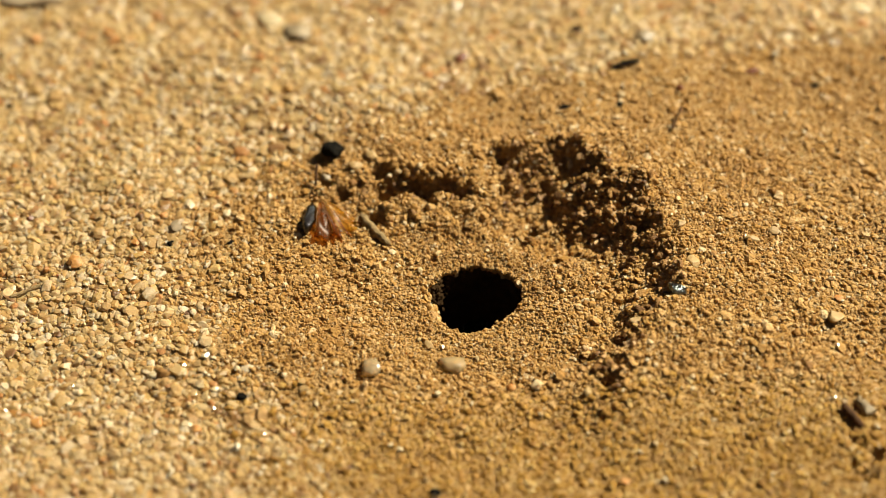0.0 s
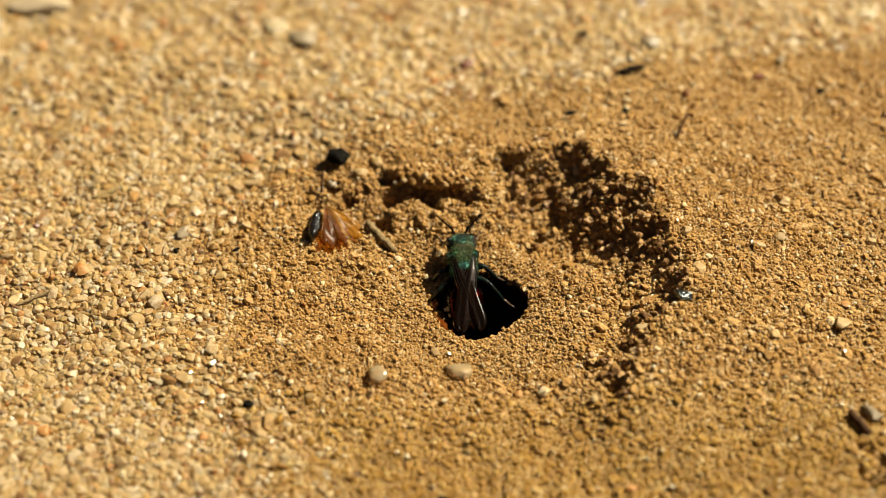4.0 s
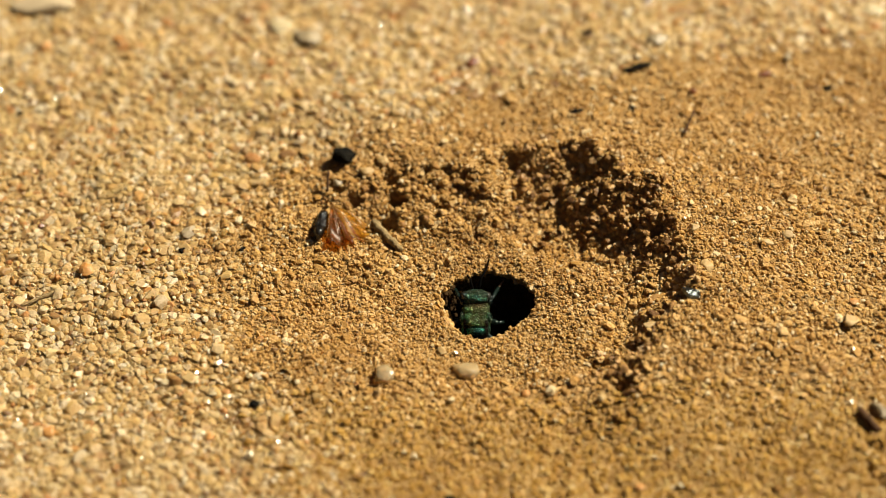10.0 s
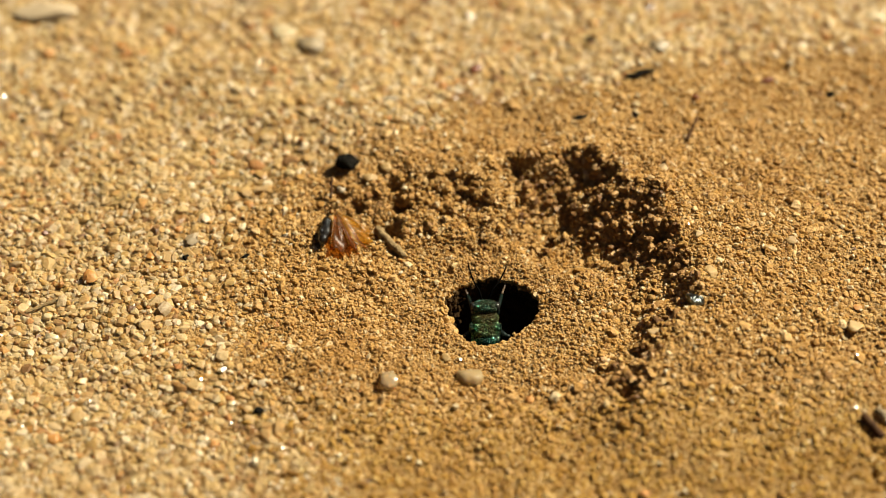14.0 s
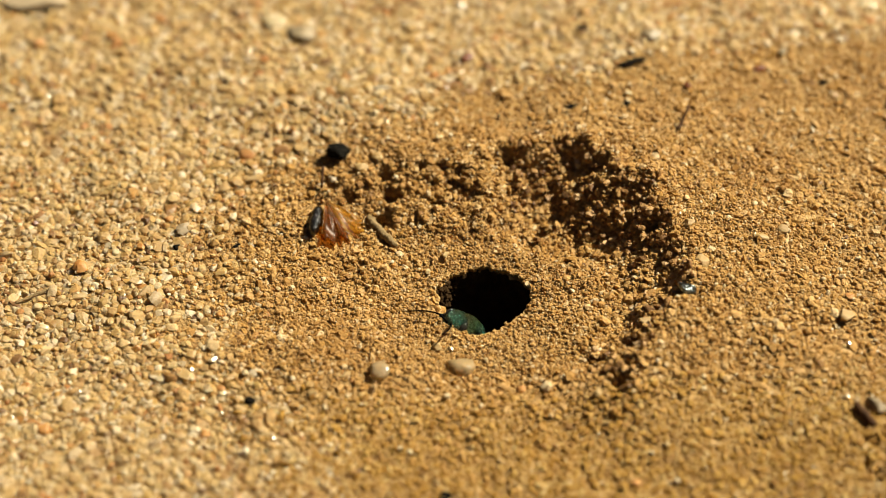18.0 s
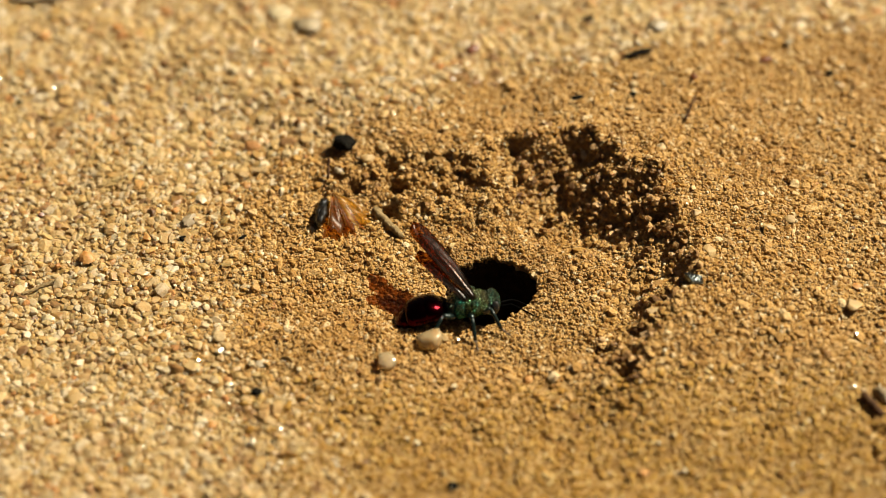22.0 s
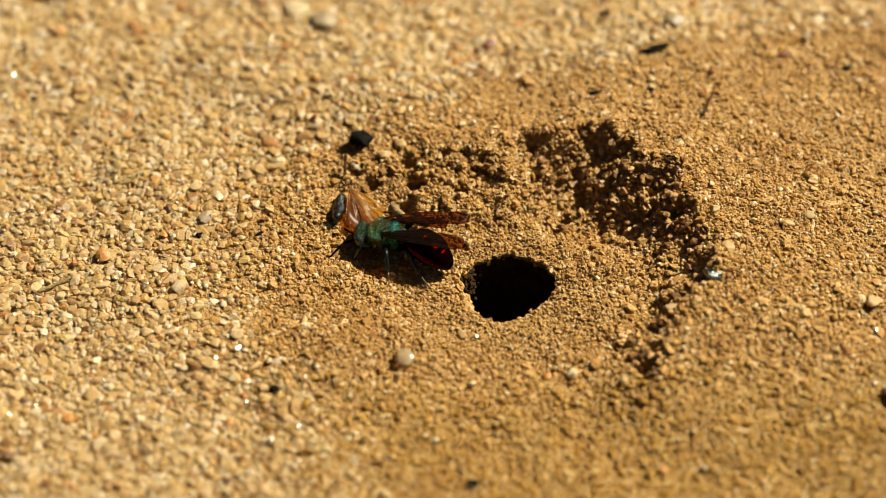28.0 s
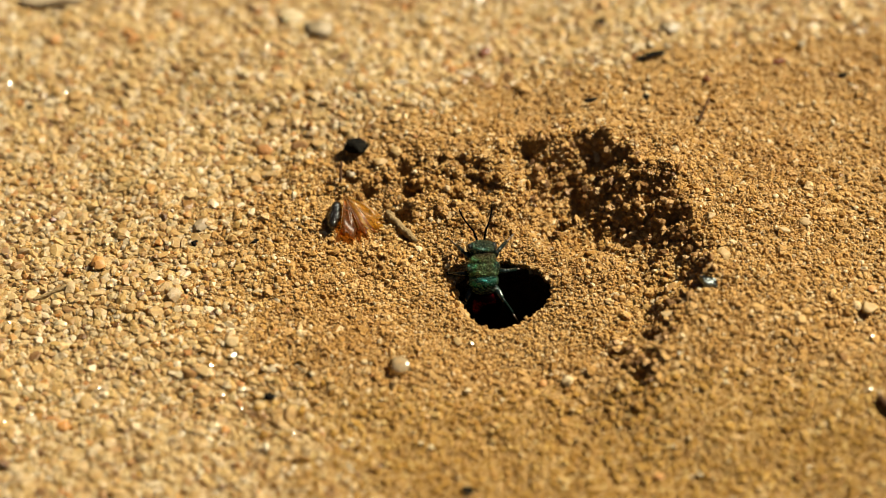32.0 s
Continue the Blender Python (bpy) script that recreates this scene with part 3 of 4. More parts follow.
    strew("wall_clods", x, y, lie(x, y) - depth, rad, SOIL, 2, 0.14, False, "tan soil clods on the sunlit wall of the burrow", rng, 6)


build_sand()


# ---- single stones, chips and bits on the ground ----
def stone(name, x, y, a, b, c, yaw, material, seed, label, category="stone", sharp=0.16, smooth=False, group="stones on the sand", sink=0.25, cuts=3):
    """A lumpy, broken stone of half-sizes a, b, c (mm), bedded in the ground."""
    rng = random.Random(seed)
    bm = bmesh.new()
    bmesh.ops.create_icosphere(bm, subdivisions=3, radius=1.0)
    planes = []
    for _ in range(cuts):
        n = Vector((rng.gauss(0, 1), rng.gauss(0, 1), rng.gauss(0, 1))).normalized()
        planes.append((n, rng.uniform(0.5, 0.82)))
    off = Vector((seed * 1.7, seed * 0.9, seed * 2.3))
    for v in bm.verts:
        p = v.co * (1 + sharp * noise.noise(v.co * 1.6 + off))
        for n, d in planes[:cuts]:
            k = p.dot(n) - d
            if k > 0:
                p = p - n * k * 0.9
        p = p * (1 + 0.05 * noise.noise(v.co * 5 + off))
        v.co = Vector((p.x * a, p.y * b, p.z * c)) * MM
    ob = link_mesh(name, bm, material, None, smooth)
    ob.matrix_basis = pose(x * MM, y * MM, (float(lie(x, y)) + 0.10 + c * (1 - 2 * sink)) * MM, rng.uniform(-8, 8), rng.uniform(-8, 8), yaw)
    return tagged(ob, label, category, group)


def tube(bm, points, radii, n=8):
    """A tapered round rod through points (mm)."""
    rings = []
    pts = [Vector(p) for p in points]
    for i, p in enumerate(pts):
        d = (pts[min(i + 1, len(pts) - 1)] - pts[max(i - 1, 0)]).normalized()
        u = d.orthogonal().normalized() if i == 0 else (u - d * u.dot(d)).normalized()
        w = d.cross(u)
        rings.append([bm.verts.new((p + (u * math.cos(2 * math.pi * k / n) + w * math.sin(2 * math.pi * k / n)) * radii[i]) * MM) for k in range(n)])
    for r0, r1 in zip(rings, rings[1:]):
        for k in range(n):
            bm.faces.new((r0[k], r0[(k + 1) % n], r1[(k + 1) % n], r1[k]))
    bm.faces.new(rings[0][::-1])
    bm.faces.new(rings[-1])
    return bm


def stick(name, x0, y0, x1, y1, r, material, seed, label, lift=0.0, category="twig"):
    """A dry bit of stem between two places on the ground."""
    rng = random.Random(seed)
    n = 9
    pts, rad = [], []
    mid = Vector(((x0 + x1) / 2, (y0 + y1) / 2, float(lie((x0 + x1) / 2, (y0 + y1) / 2))))
    for i in range(n):
        t = i / (n - 1)
        x, y = x0 + (x1 - x0) * t, y0 + (y1 - y0) * t
        z0, z1 = float(lie(x0, y0)), float(lie(x1, y1))
        pts.append(Vector((x + rng.uniform(-.3, .3) * r, y + rng.uniform(-.3, .3) * r, z0 + (z1 - z0) * t + r * 0.8 + 0.15 + lift * t)) - mid)
        rad.append(r * rng.uniform(0.8, 1.1) * (0.75 if i in (0, n - 1) else 1))
    ob = link_mesh(name, tube(bmesh.new(), pts, rad, 10), material)
    ob.location = mid * MM
    return tagged(ob, label, category)


for k, (x, y, a, b, c, yaw) in enumerate([(-10.75, 13.6, 1.05, 0.95, 0.75, 15), (12.1, 22.9, 0.97, 0.42, 0.18, 20), (11.1, 22.6, 0.38, 0.34, 0.20, 0), (-36.4, 20.7, 0.36, 0.58, 0.21, 0), (-17.9, 26.3, 0.36, 0.34, 0.20, 0), (8.2, 28.1, 0.51, 0.38, 0.23, 0), (7.0, 17.6, 0.55, 0.22, 0.13, 12), (-22.7, 5.0, 0.27, 0.34, 0.16, 0), (-18.3, 5.0, 0.46, 0.19, 0.11, 20), (-2.9, -18.8, 0.51, 0.38, 0.23, 0), (26.6, 21.4, 0.38, 0.29, 0.18, 0), (-16.6, -9.9, 0.38, 0.34, 0.20, 10), (11.2, 17.8, 0.46, 0.25, 0.15, 0), (-5.2, 18.9, 0.23, 0.21, 0.13, 0), (-15.3, -14.6, 0.19, 0.19, 0.11, 0)]):
    stone('black_stone', x, y, a, b, c, yaw, BLACK_STONE, 20 + k, 'small angular black stone lying on sandy soil', sharp=0.42, cuts=9)
# the second puts a dark gap's shade in as a black stone
for k, (x, y, a, b, c, yaw) in enumerate([(32.4, 24.9, 0.34, 0.29, 0.18, 0), (-6.9, 11.2, 0.34, 0.29, 0.18, 30)]):
    stone('black_stone', x, y, a, b, c, yaw, BLACK_STONE, 40 + k, 'small angular black stone lying on sandy soil', sharp=0.42, cuts=9)
for k, (x, y, a, b, c, yaw) in enumerate([(21.8, 22.7, 0.72, 0.29, 0.18, 8), (-1.0, 24.8, 0.51, 0.63, 0.30, -40), (-33.5, 8.1, 0.29, 0.29, 0.18, 0), (16.0, 19.9, 0.34, 0.34, 0.20, 0)]):
    stone('red_stone', x, y, a, b, c, yaw, RED_STONE, 60 + k, 'dark red-brown angular stone on the soil', sharp=0.2, cuts=6)
for k, (x, y, a, b, c, yaw) in enumerate([(-9.1, 11.8, 0.63, 0.63, 0.38, 10), (-7.9, 12.7, 0.57, 0.55, 0.33, 0), (25.8, -3.5, 0.72, 0.63, 0.38, -10), (15.1, 4.6, 0.46, 0.46, 0.28, 0), (22.0, 4.4, 0.42, 0.42, 0.25, 0), (20.3, 3.5, 0.67, 0.38, 0.23, -10), (11.7, -3.7, 0.72, 0.42, 0.25, 0), (-3.4, -4.7, 0.42, 0.42, 0.25, 0), (-12.2, -9.4, 0.38, 0.34, 0.20, 0), (15.8, 1.0, 0.51, 0.73, 0.30, 20), (6.8, 10.4, 0.34, 0.34, 0.20, 0)]):
    stone('tan_stone', x, y, a, b, c, yaw, TAN_STONE, 80 + k, 'small tan stone bedded in sandy soil', sharp=0.16, cuts=10)
# the fifth stands in for the pale highlight on a dry stem
for k, (x, y, a, b, c, yaw) in enumerate([(-11.3, 11.1, 0.42, 0.38, 0.23, 0), (-14.2, 28.5, 1.55, 1.20, 0.60, -20), (13.5, 26.3, 0.88, 0.80, 0.34, 0), (23.8, 24.8, 0.46, 0.46, 0.28, 0), (27.2, -12.1, 1.05, 0.60, 0.42, -40), (-22.3, 6.8, 0.55, 0.73, 0.33, -20), (-7.7, 21.0, 0.76, 0.38, 0.23, 0), (0.1, 31.6, 0.34, 0.34, 0.20, 0)]):
    stone('grey_stone', x, y, a, b, c, yaw, GREY_STONE, 100 + k, 'small rounded grey stone bedded in sand', sharp=0.14, cuts=9)
# seven with a of 0.23 to 0.29: sun glints painted as pale stones
for k, (x, y, a, b, c, yaw) in enumerate([(-16.4, 30.0, 1.18, 0.97, 0.41, 0), (-19.8, 23.0, 0.55, 0.55, 0.33, 0), (-23.0, 24.6, 0.23, 0.23, 0.14, 0), (-21.7, 20.4, 0.23, 0.23, 0.14, 0), (-19.4, 18.3, 0.27, 0.27, 0.16, 0), (-31.2, 17.5, 0.25, 0.25, 0.15, 0), (-12.1, 28.9, 0.27, 0.27, 0.16, 0), (2.5, 26.3, 0.25, 0.25, 0.15, 0), (-18.0, 29.8, 0.29, 0.29, 0.18, 0), (-20.9, -7.6, 0.32, 0.73, 0.19, 8), (-19.4, -6.3, 0.42, 0.34, 0.20, 0), (-23.2, -7.8, 0.42, 0.34, 0.20, 0), (-19.6, -8.9, 0.38, 0.29, 0.18, 0), (-18.6, -9.1, 0.46, 0.29, 0.18, 0), (-20.4, -12.5, 0.46, 0.38, 0.23, 0)]):
    stone('pale_stone_and_glint', x, y, a, b, c, yaw, PALE_STONE, 120 + k, 'small cream-white quartz stone, some of them painted sun glints', sharp=0.14, cuts=9)
# a of 0.15 and 0.17: more glints given a pale stone's colour and shape
for k, (x, y, a, b, c, yaw) in enumerate([(-25.0, -16.3, 0.27, 0.44, 0.16, 0), (-32.5, -0.6, 0.51, 0.42, 0.25, 0), (-32.0, -2.4, 0.67, 0.51, 0.30, 0), (11.4, 19.1, 0.34, 0.34, 0.20, 0), (20.1, 7.1, 0.25, 0.25, 0.15, 0), (20.3, -17.4, 0.17, 0.17, 0.10, 0), (-5.4, -14.7, 0.32, 0.25, 0.15, 0), (31.0, 31.2, 1.09, 0.97, 0.41, 0), (-27.2, 4.6, 0.38, 0.34, 0.20, 0), (-29.2, 5.7, 0.38, 0.34, 0.20, 0), (-15.2, -10.4, 0.15, 0.15, 0.09, 0), (4.2, 9.4, 0.21, 0.21, 0.13, 0)]):
    stone('pale_stone_and_glint', x, y, a, b, c, yaw, PALE_STONE, 140 + k, 'small cream-white quartz stone, some of them painted sun glints', sharp=0.14, cuts=9)
for k, (x, y, a, b, c, yaw) in enumerate([(-29.4, 29.0, 0.55, 0.51, 0.30, 0), (-35.1, 28.3, 0.51, 0.46, 0.28, 0), (-29.6, 3.3, 0.59, 0.73, 0.35, 0), (-25.3, 5.0, 0.32, 0.48, 0.19, 0), (-23.4, 7.9, 0.32, 0.29, 0.18, 0), (-30.9, -12.3, 0.55, 0.55, 0.33, 0), (-19.6, -12.8, 0.36, 0.53, 0.21, 0), (2.5, -8.7, 0.32, 0.32, 0.19, 0), (10.1, -17.9, 0.38, 0.34, 0.20, 0), (26.3, -1.6, 0.36, 0.29, 0.18, 0), (-2.5, 23.0, 0.34, 0.34, 0.20, 0)]):
    stone('orange_stone', x, y, a, b, c, yaw, ORANGE_STONE, 160 + k, 'small orange sandstone grain on the sand', sharp=0.12, cuts=6)
for k, (x, y, a, b, c, yaw) in enumerate([(-35.9, 33.4, 2.78, 1.18, 0.49, -3)]):
    stone('flat_stone', x, y, a, b, c, yaw, SLAB, 180 + k, 'flat grey-brown weathered piece of stone on sand', sharp=0.1, cuts=4, sink=0.0)
for k, (x, y, a, b, c, yaw) in enumerate([(-7.6, -7.4, 0.88, 0.80, 0.55, 0)]):
    stone('quartz_pebble', x, y, a, b, c, yaw, CLEAR_STONE, 200 + k, 'smooth translucent honey-coloured quartz pebble in soil', sharp=0.1, cuts=2)
for k, (x, y, a, b, c, yaw) in enumerate([(14.55, -1.75, 0.92, 0.72, 0.34, -25)]):
    stone('glassy_stone', x, y, a, b, c, yaw, GLASS_STONE, 220 + k, 'dark glossy glass-like stone with white glints', sharp=0.15, cuts=14, sink=0.0)

stick("twig", -8.61, 7.83, -6.45, 5.01, 0.31, TWIG, 5, "short grey-brown dry twig lying in the hollow")
stick("dry_stem", -34.14, -0.18, -31.63, 1.26, 0.13, TWIG, 7, "thin grey plant stem half sunk in sand")
stick("dry_stem", 14.91, 14.61, 15.90, 16.71, 0.10, DARK_TWIG, 8, "thin dark dry stem standing up from soil", lift=0.8)
stick("dry_stem", -12.06, 10.12, -11.93, 11.30, 0.12, DARK_TWIG, 9, "short reddish brown stem leaning in loose soil", lift=1.2)
stick("dry_stem", 25.54, -12.01, 26.74, -13.94, 0.27, DARK_TWIG, 10, "dark dry plant stem lying on the soil")


# ---- remains of a dead insect ----
def loft(bm, sections, n=22, power=2.3, wide=1.0):
    """A closed body through oval sections (y, half width, top, bottom), in mm."""
    rings = []
    for y, w, zt, zb in sections:
        ring = []
        for k in range(n):
            a = 2 * math.pi * k / n
            c, s = math.cos(a), math.sin(a)
            px = math.copysign(abs(c) ** (2 / power), c) * w * wide
            pz = (zt + zb) / 2 + math.copysign(abs(s) ** (2 / power), s) * (zt - zb) / 2
            ring.append(bm.verts.new((px * MM, y * MM, pz * MM)))
        rings.append(ring)
    for r0, r1 in zip(rings, rings[1:]):
        for k in range(n):
            bm.faces.new((r0[k], r0[(k + 1) % n], r1[(k + 1) % n], r1[k]))
    bm.faces.new(rings[0][::-1])
    bm.faces.new(rings[-1])
    bmesh.ops.recalc_face_normals(bm, faces=bm.faces)
    return bm


def dome(y0, y1, w0, w1, t0, t1, b0, b1, bulge=0.12, steps=9):
    """Sections between two ends that swell in the middle."""
    out = []
    for i in range(steps):
        t = i / (steps - 1)
        s = math.sin(math.pi * t) * bulge
        end = 1 - 0.07 * (abs(2 * t - 1) ** 6)
        out.append((y0 + (y1 - y0) * t, (w0 + (w1 - w0) * t + s) * end, (t0 + (t1 - t0) * t + s) * end, (b0 + (b1 - b0) * t - s * 0.4) * end))
    return out


def blade(length, width, sag, crumple=0.0, seed=0, tip=0.45):
    """A thin wing along +x, leading edge towards +y, with a little thickness (mm)."""
    bm = bmesh.new()
    nu, nv = 22, 9
    layers = []
    for h in (0.012, -0.012):
        g = []
        for i in range(nu):
            u = i / (nu - 1)
            lead = 0.16 * width * math.sin(math.pi * min(1, u * 1.1)) * (1 - u * 0.3)
            w = width * (0.24 + 0.76 * min(1, u / tip) ** 0.8) * (1 if u < 0.8 else max(0.0, 1 - ((u - 0.8) / 0.2) ** 2) ** 0.5 * 0.999 + 0.001)
            row = []
            for j in range(nv):
                v = j / (nv - 1)
                y = lead - w * v * (0.9 if u < 0.8 else 1)
                if u > 0.8:
                    y = lead - 0.35 * width * (1 - w / width) - w * 0.9 * v
                z = sag * math.sin(math.pi * v) * 0.25 - sag * u * u + 0.06 * math.sin(v * 14 + u * 3) * u + crumple * noise.noise(Vector((u * 4, v * 3, seed)))
                row.append(bm.verts.new((u * length * MM, y * MM, (z + h) * MM)))
            g.append(row)
        layers.append(g)
    for s, g in enumerate(layers):
        for i in range(nu - 1):
            for j in range(nv - 1):
                q = (g[i][j], g[i + 1][j], g[i + 1][j + 1], g[i][j + 1])
                bm.faces.new(q if s else q[::-1])
    a, b = layers
    edge = [(i, 0) for i in range(nu)] + [(nu - 1, j) for j in range(1, nv)] + [(i, nv - 1) for i in range(nu - 2, -1, -1)] + [(0, j) for j in range(nv - 2, 0, -1)]
    for (i, j), (k, l) in zip(edge, edge[1:] + edge[:1]):
        bm.faces.new((a[i][j], a[k][l], b[k][l], b[i][j]))
    bmesh.ops.recalc_face_normals(bm, faces=bm.faces)
    return bm


def veins(length, width, sag, r=0.02):
    bm = bmesh.new()
    for v0, v1, u1 in ((0.02, 0.02, 0.93), (0.15, 0.18, 0.72), (0.35, 0.45, 0.75), (0.6, 0.8, 0.62), (0.85, 0.97, 0.5)):
        pts = []
        for i in range(9):
            u = 0.02 + (u1 - 0.02) * i / 8
            lead = 0.16 * width * math.sin(math.pi * min(1, u * 1.1)) * (1 - u * 0.3)
            w = width * (0.24 + 0.76 * min(1, u / 0.45) ** 0.8)
            v = v0 + (v1 - v0) * i / 8
            pts.append((u * length, lead - 0.9 * w * v, sag * math.sin(math.pi * v) * 0.25 - sag * u * u + 0.06 * math.sin(v * 14 + u * 3) * u + 0.02))
        tube(bm, pts, [r * (1 - 0.05 * i) for i in range(9)], 5)
    return bm


def fan(a0, a1, length, drop, seed):
    """A dried, pleated wing that spreads from its root and slopes to the ground, thin but closed (mm)."""
    bm = bmesh.new()
    rng = random.Random(seed)
    na, nr = 11, 8
    reach = [length * rng.uniform(0.70, 1.0) for _ in range(na)]
    layers = []
    for h in (0.02, -0.02):
        g = []
        for i in range(na):
            a = radians(a0 + (a1 - a0) * i / (na - 1))
            row = []
            for j in range(nr):
                q = 0.02 + 0.98 * j / (nr - 1)
                d = reach[i] * q
                z = -drop * q ** 1.4 + 0.04 * q * math.sin(i * 2.1 + seed) + 0.75 * q * noise.noise(Vector((i * 0.40, q * 2.2, seed)))
                row.append(bm.verts.new((d * math.cos(a) * MM, d * math.sin(a) * MM, (z + h) * MM)))
            g.append(row)
        layers.append(g)
    top, low = layers
    for i in range(na - 1):
        for j in range(nr - 1):
            bm.faces.new((top[i][j], top[i][j + 1], top[i + 1][j + 1], top[i + 1][j]))
            bm.faces.new((low[i][j], low[i + 1][j], low[i + 1][j + 1], low[i][j + 1]))
    rim = [(i, nr - 1) for i in range(na)] + [(na - 1, j) for j in range(nr - 2, -1, -1)] + [(i, 0) for i in range(na - 2, -1, -1)] + [(0, j) for j in range(1, nr - 1)]
    for (i, j), (k, l) in zip(rim, rim[1:] + rim[:1]):
        bm.faces.new((top[i][j], top[k][l], low[k][l], low[i][j]))
    bmesh.ops.recalc_face_normals(bm, faces=bm.faces)
    return bm


def dead_insect(x, y, yaw):
    root = tagged(new("dead_insect"), "dead insect remains, black shell with amber wings, half buried", "insect")
    root.matrix_basis = pose(x * MM, y * MM, (float(lie(x, y)) + 0.38) * MM, -8, 6, yaw)
    for i, (y0, y1, w) in enumerate(((-1.55, -0.72, 0.40), (-0.76, 0.22, 0.47), (0.16, 1.15, 0.40))):
        part("shell_segment", loft(bmesh.new(), dome(y0, y1, w * (0.35 if i == 0 else 0.85), w * 0.9, 0.22 if i == 0 else 0.40, 0.38 + 0.05 * i, -0.30, -0.45, 0.12 if i == 0 else 0.08), 16), DEAD_SHELL, root, "glossy black shell")
    for a0, a1, ln, lift, sd, skin, tone in ((-94, -46, 4.0, 1.20, 3, BROWN_WING, "crumpled brown see-through wing"), (-66, -8, 3.7, 1.15, 9, AMBER_WING, "crumpled amber see-through wing")):
        w = part("wing", fan(a0 - yaw, a1 - yaw, ln, lift, sd), skin, root, tone)
        w.matrix_basis = pose(0.42 * MM, 1.40 * MM, (lift - 0.35) * MM)
        bm = bmesh.new()
        for k, u in enumerate((0.02, 0.5, 0.97)):
            a = radians(a0 - yaw + (a1 - a0) * u)
            tube(bm, [(math.cos(a) * ln * q * (0.9 - 0.1 * k), math.sin(a) * ln * q * (0.9 - 0.1 * k), -lift * q ** 1.4 + 0.07) for q in (0.03, 0.3, 0.6, 0.85)], [0.030, 0.026, 0.018, 0.010], 5)
        part("vein", bm, AMBER_VEIN, w, "thin amber-brown vein")
    return root


dead_insect(-12.39, 7.02, -8)


# ---- the wasp ----
FEET = [(2.2, 2.8), (3.4, -0.3), (3.2, -3.7)]
COXAE = [(0.62, 0.95), (0.75, 0.0), (0.72, -0.9)]


def build_wasp():
    root = tagged(new("wasp"), "cuckoo wasp with metallic green thorax and crimson abdomen, walking", "wasp")
    keyed = {"legs": [], "wings": [], "antennae": []}
    head = part("head", loft(bmesh.new(), [(-0.55, 0.50, 0.40, -0.5), (-0.44, 0.86, 0.66, -0.75), (-0.2, 1.08, 0.84, -0.9), (0.10, 1.10, 0.82, -0.92),
                                            (0.36, 0.94, 0.62, -0.88), (0.52, 0.62, 0.34, -0.75), (0.58, 0.25, 0.05, -0.5)], 24, wide=0.9), TEAL, root, "blue-green pitted head")
    head.matrix_basis = pose(0, 1.76 * MM, -0.08 * MM, -18, 0, 0)
    for s in (-1, 1):
        bm = bmesh.new()
        bmesh.ops.create_uvsphere(bm, u_segments=16, v_segments=10, radius=1.0)
        bmesh.ops.scale(bm, vec=(0.26 * MM, 0.36 * MM, 0.55 * MM), verts=bm.verts)
        e = part("eye", bm, EYE, head, "dark oval compound eye")
        e.matrix_basis = pose(s * 0.84 * MM, 0.02 * MM, 0.02 * MM, 0, 0, s * -8)
        pts = [(0, 0, 0), (s * 0.12, 0.42, 0.22), (s * 0.22, 0.80, 0.42), (s * 0.42, 1.12, 0.42), (s * 0.62, 1.58, 0.32), (s * 0.78, 2.05, 0.18), (s * 0.88, 2.50, 0.04), (s * 0.92, 2.90, -0.06)]
        an = part("antenna", tube(bmesh.new(), pts, [0.075, 0.085, 0.075, 0.062, 0.062, 0.06, 0.052, 0.03], 8), ANTENNA, head, "thin black elbowed antenna")
        an.matrix_basis = pose(s * 0.2 * MM, 0.5 * MM, -0.25 * MM)
        keyed["antennae"].append((an, s))
        bm = tube(bmesh.new(), [(0, 0, 0), (-s * 0.1, 0.16, -0.12), (-s * 0.28, 0.24, -0.18)], [0.1, 0.08, 0.03], 6)
        j = part("mandible", bm, TARSUS, head)
        j.matrix_basis = pose(s * 0.34 * MM, 0.24 * MM, -0.80 * MM)
    part("pronotum", loft(bmesh.new(), dome(0.72, 1.42, 1.18, 0.92, 0.86, 0.60, -0.80, -0.62, 0.10), wide=0.86), GREEN, root, "pitted green-gold collar plate")
    part("mesonotum", loft(bmesh.new(), dome(-0.28, 0.76, 1.24, 1.20, 1.04, 0.92, -0.95, -0.85, 0.10), wide=0.86), GREEN, root, "pitted green back plate")
    part("scutellum", loft(bmesh.new(), dome(-1.00, -0.24, 1.12, 1.22, 0.86, 1.02, -0.88, -0.95, 0.08), wide=0.86), BRIGHT_TEAL, root, "pitted green rear back plate")
    part("propodeum", loft(bmesh.new(), dome(-1.52, -0.95, 0.72, 1.10, 0.34, 0.80, -0.62, -0.85, 0.05), wide=0.86), TEAL, root, "blue-green rear of the thorax")
    abdomen = part("abdomen", loft(bmesh.new(), [(-0.00, 0.45, 0.23, -0.34), (-0.28, 0.96, 0.62, -0.59), (-0.68, 1.27, 0.88, -0.68), (-1.13, 1.38, 1.02, -0.70),
                                                  (-1.45, 1.40, 1.05, -0.70), (-1.51, 1.30, 0.95, -0.62)], 26, wide=0.92), RED, root, "shining crimson first belly ring")
    abdomen.matrix_basis = pose(0, -1.46 * MM, -0.02 * MM, 8, 0, 0)
    part("abdomen_ring", loft(bmesh.new(), [(-1.24, 1.31, 0.97, -0.66), (-1.47, 1.37, 1.02, -0.70), (-2.03, 1.40, 0.99, -0.75), (-2.54, 1.31, 0.84, -0.75),
                                             (-2.82, 1.20, 0.68, -0.72), (-2.89, 1.11, 0.59, -0.66)], 26, wide=0.92), RED, abdomen, "shining crimson second belly ring")
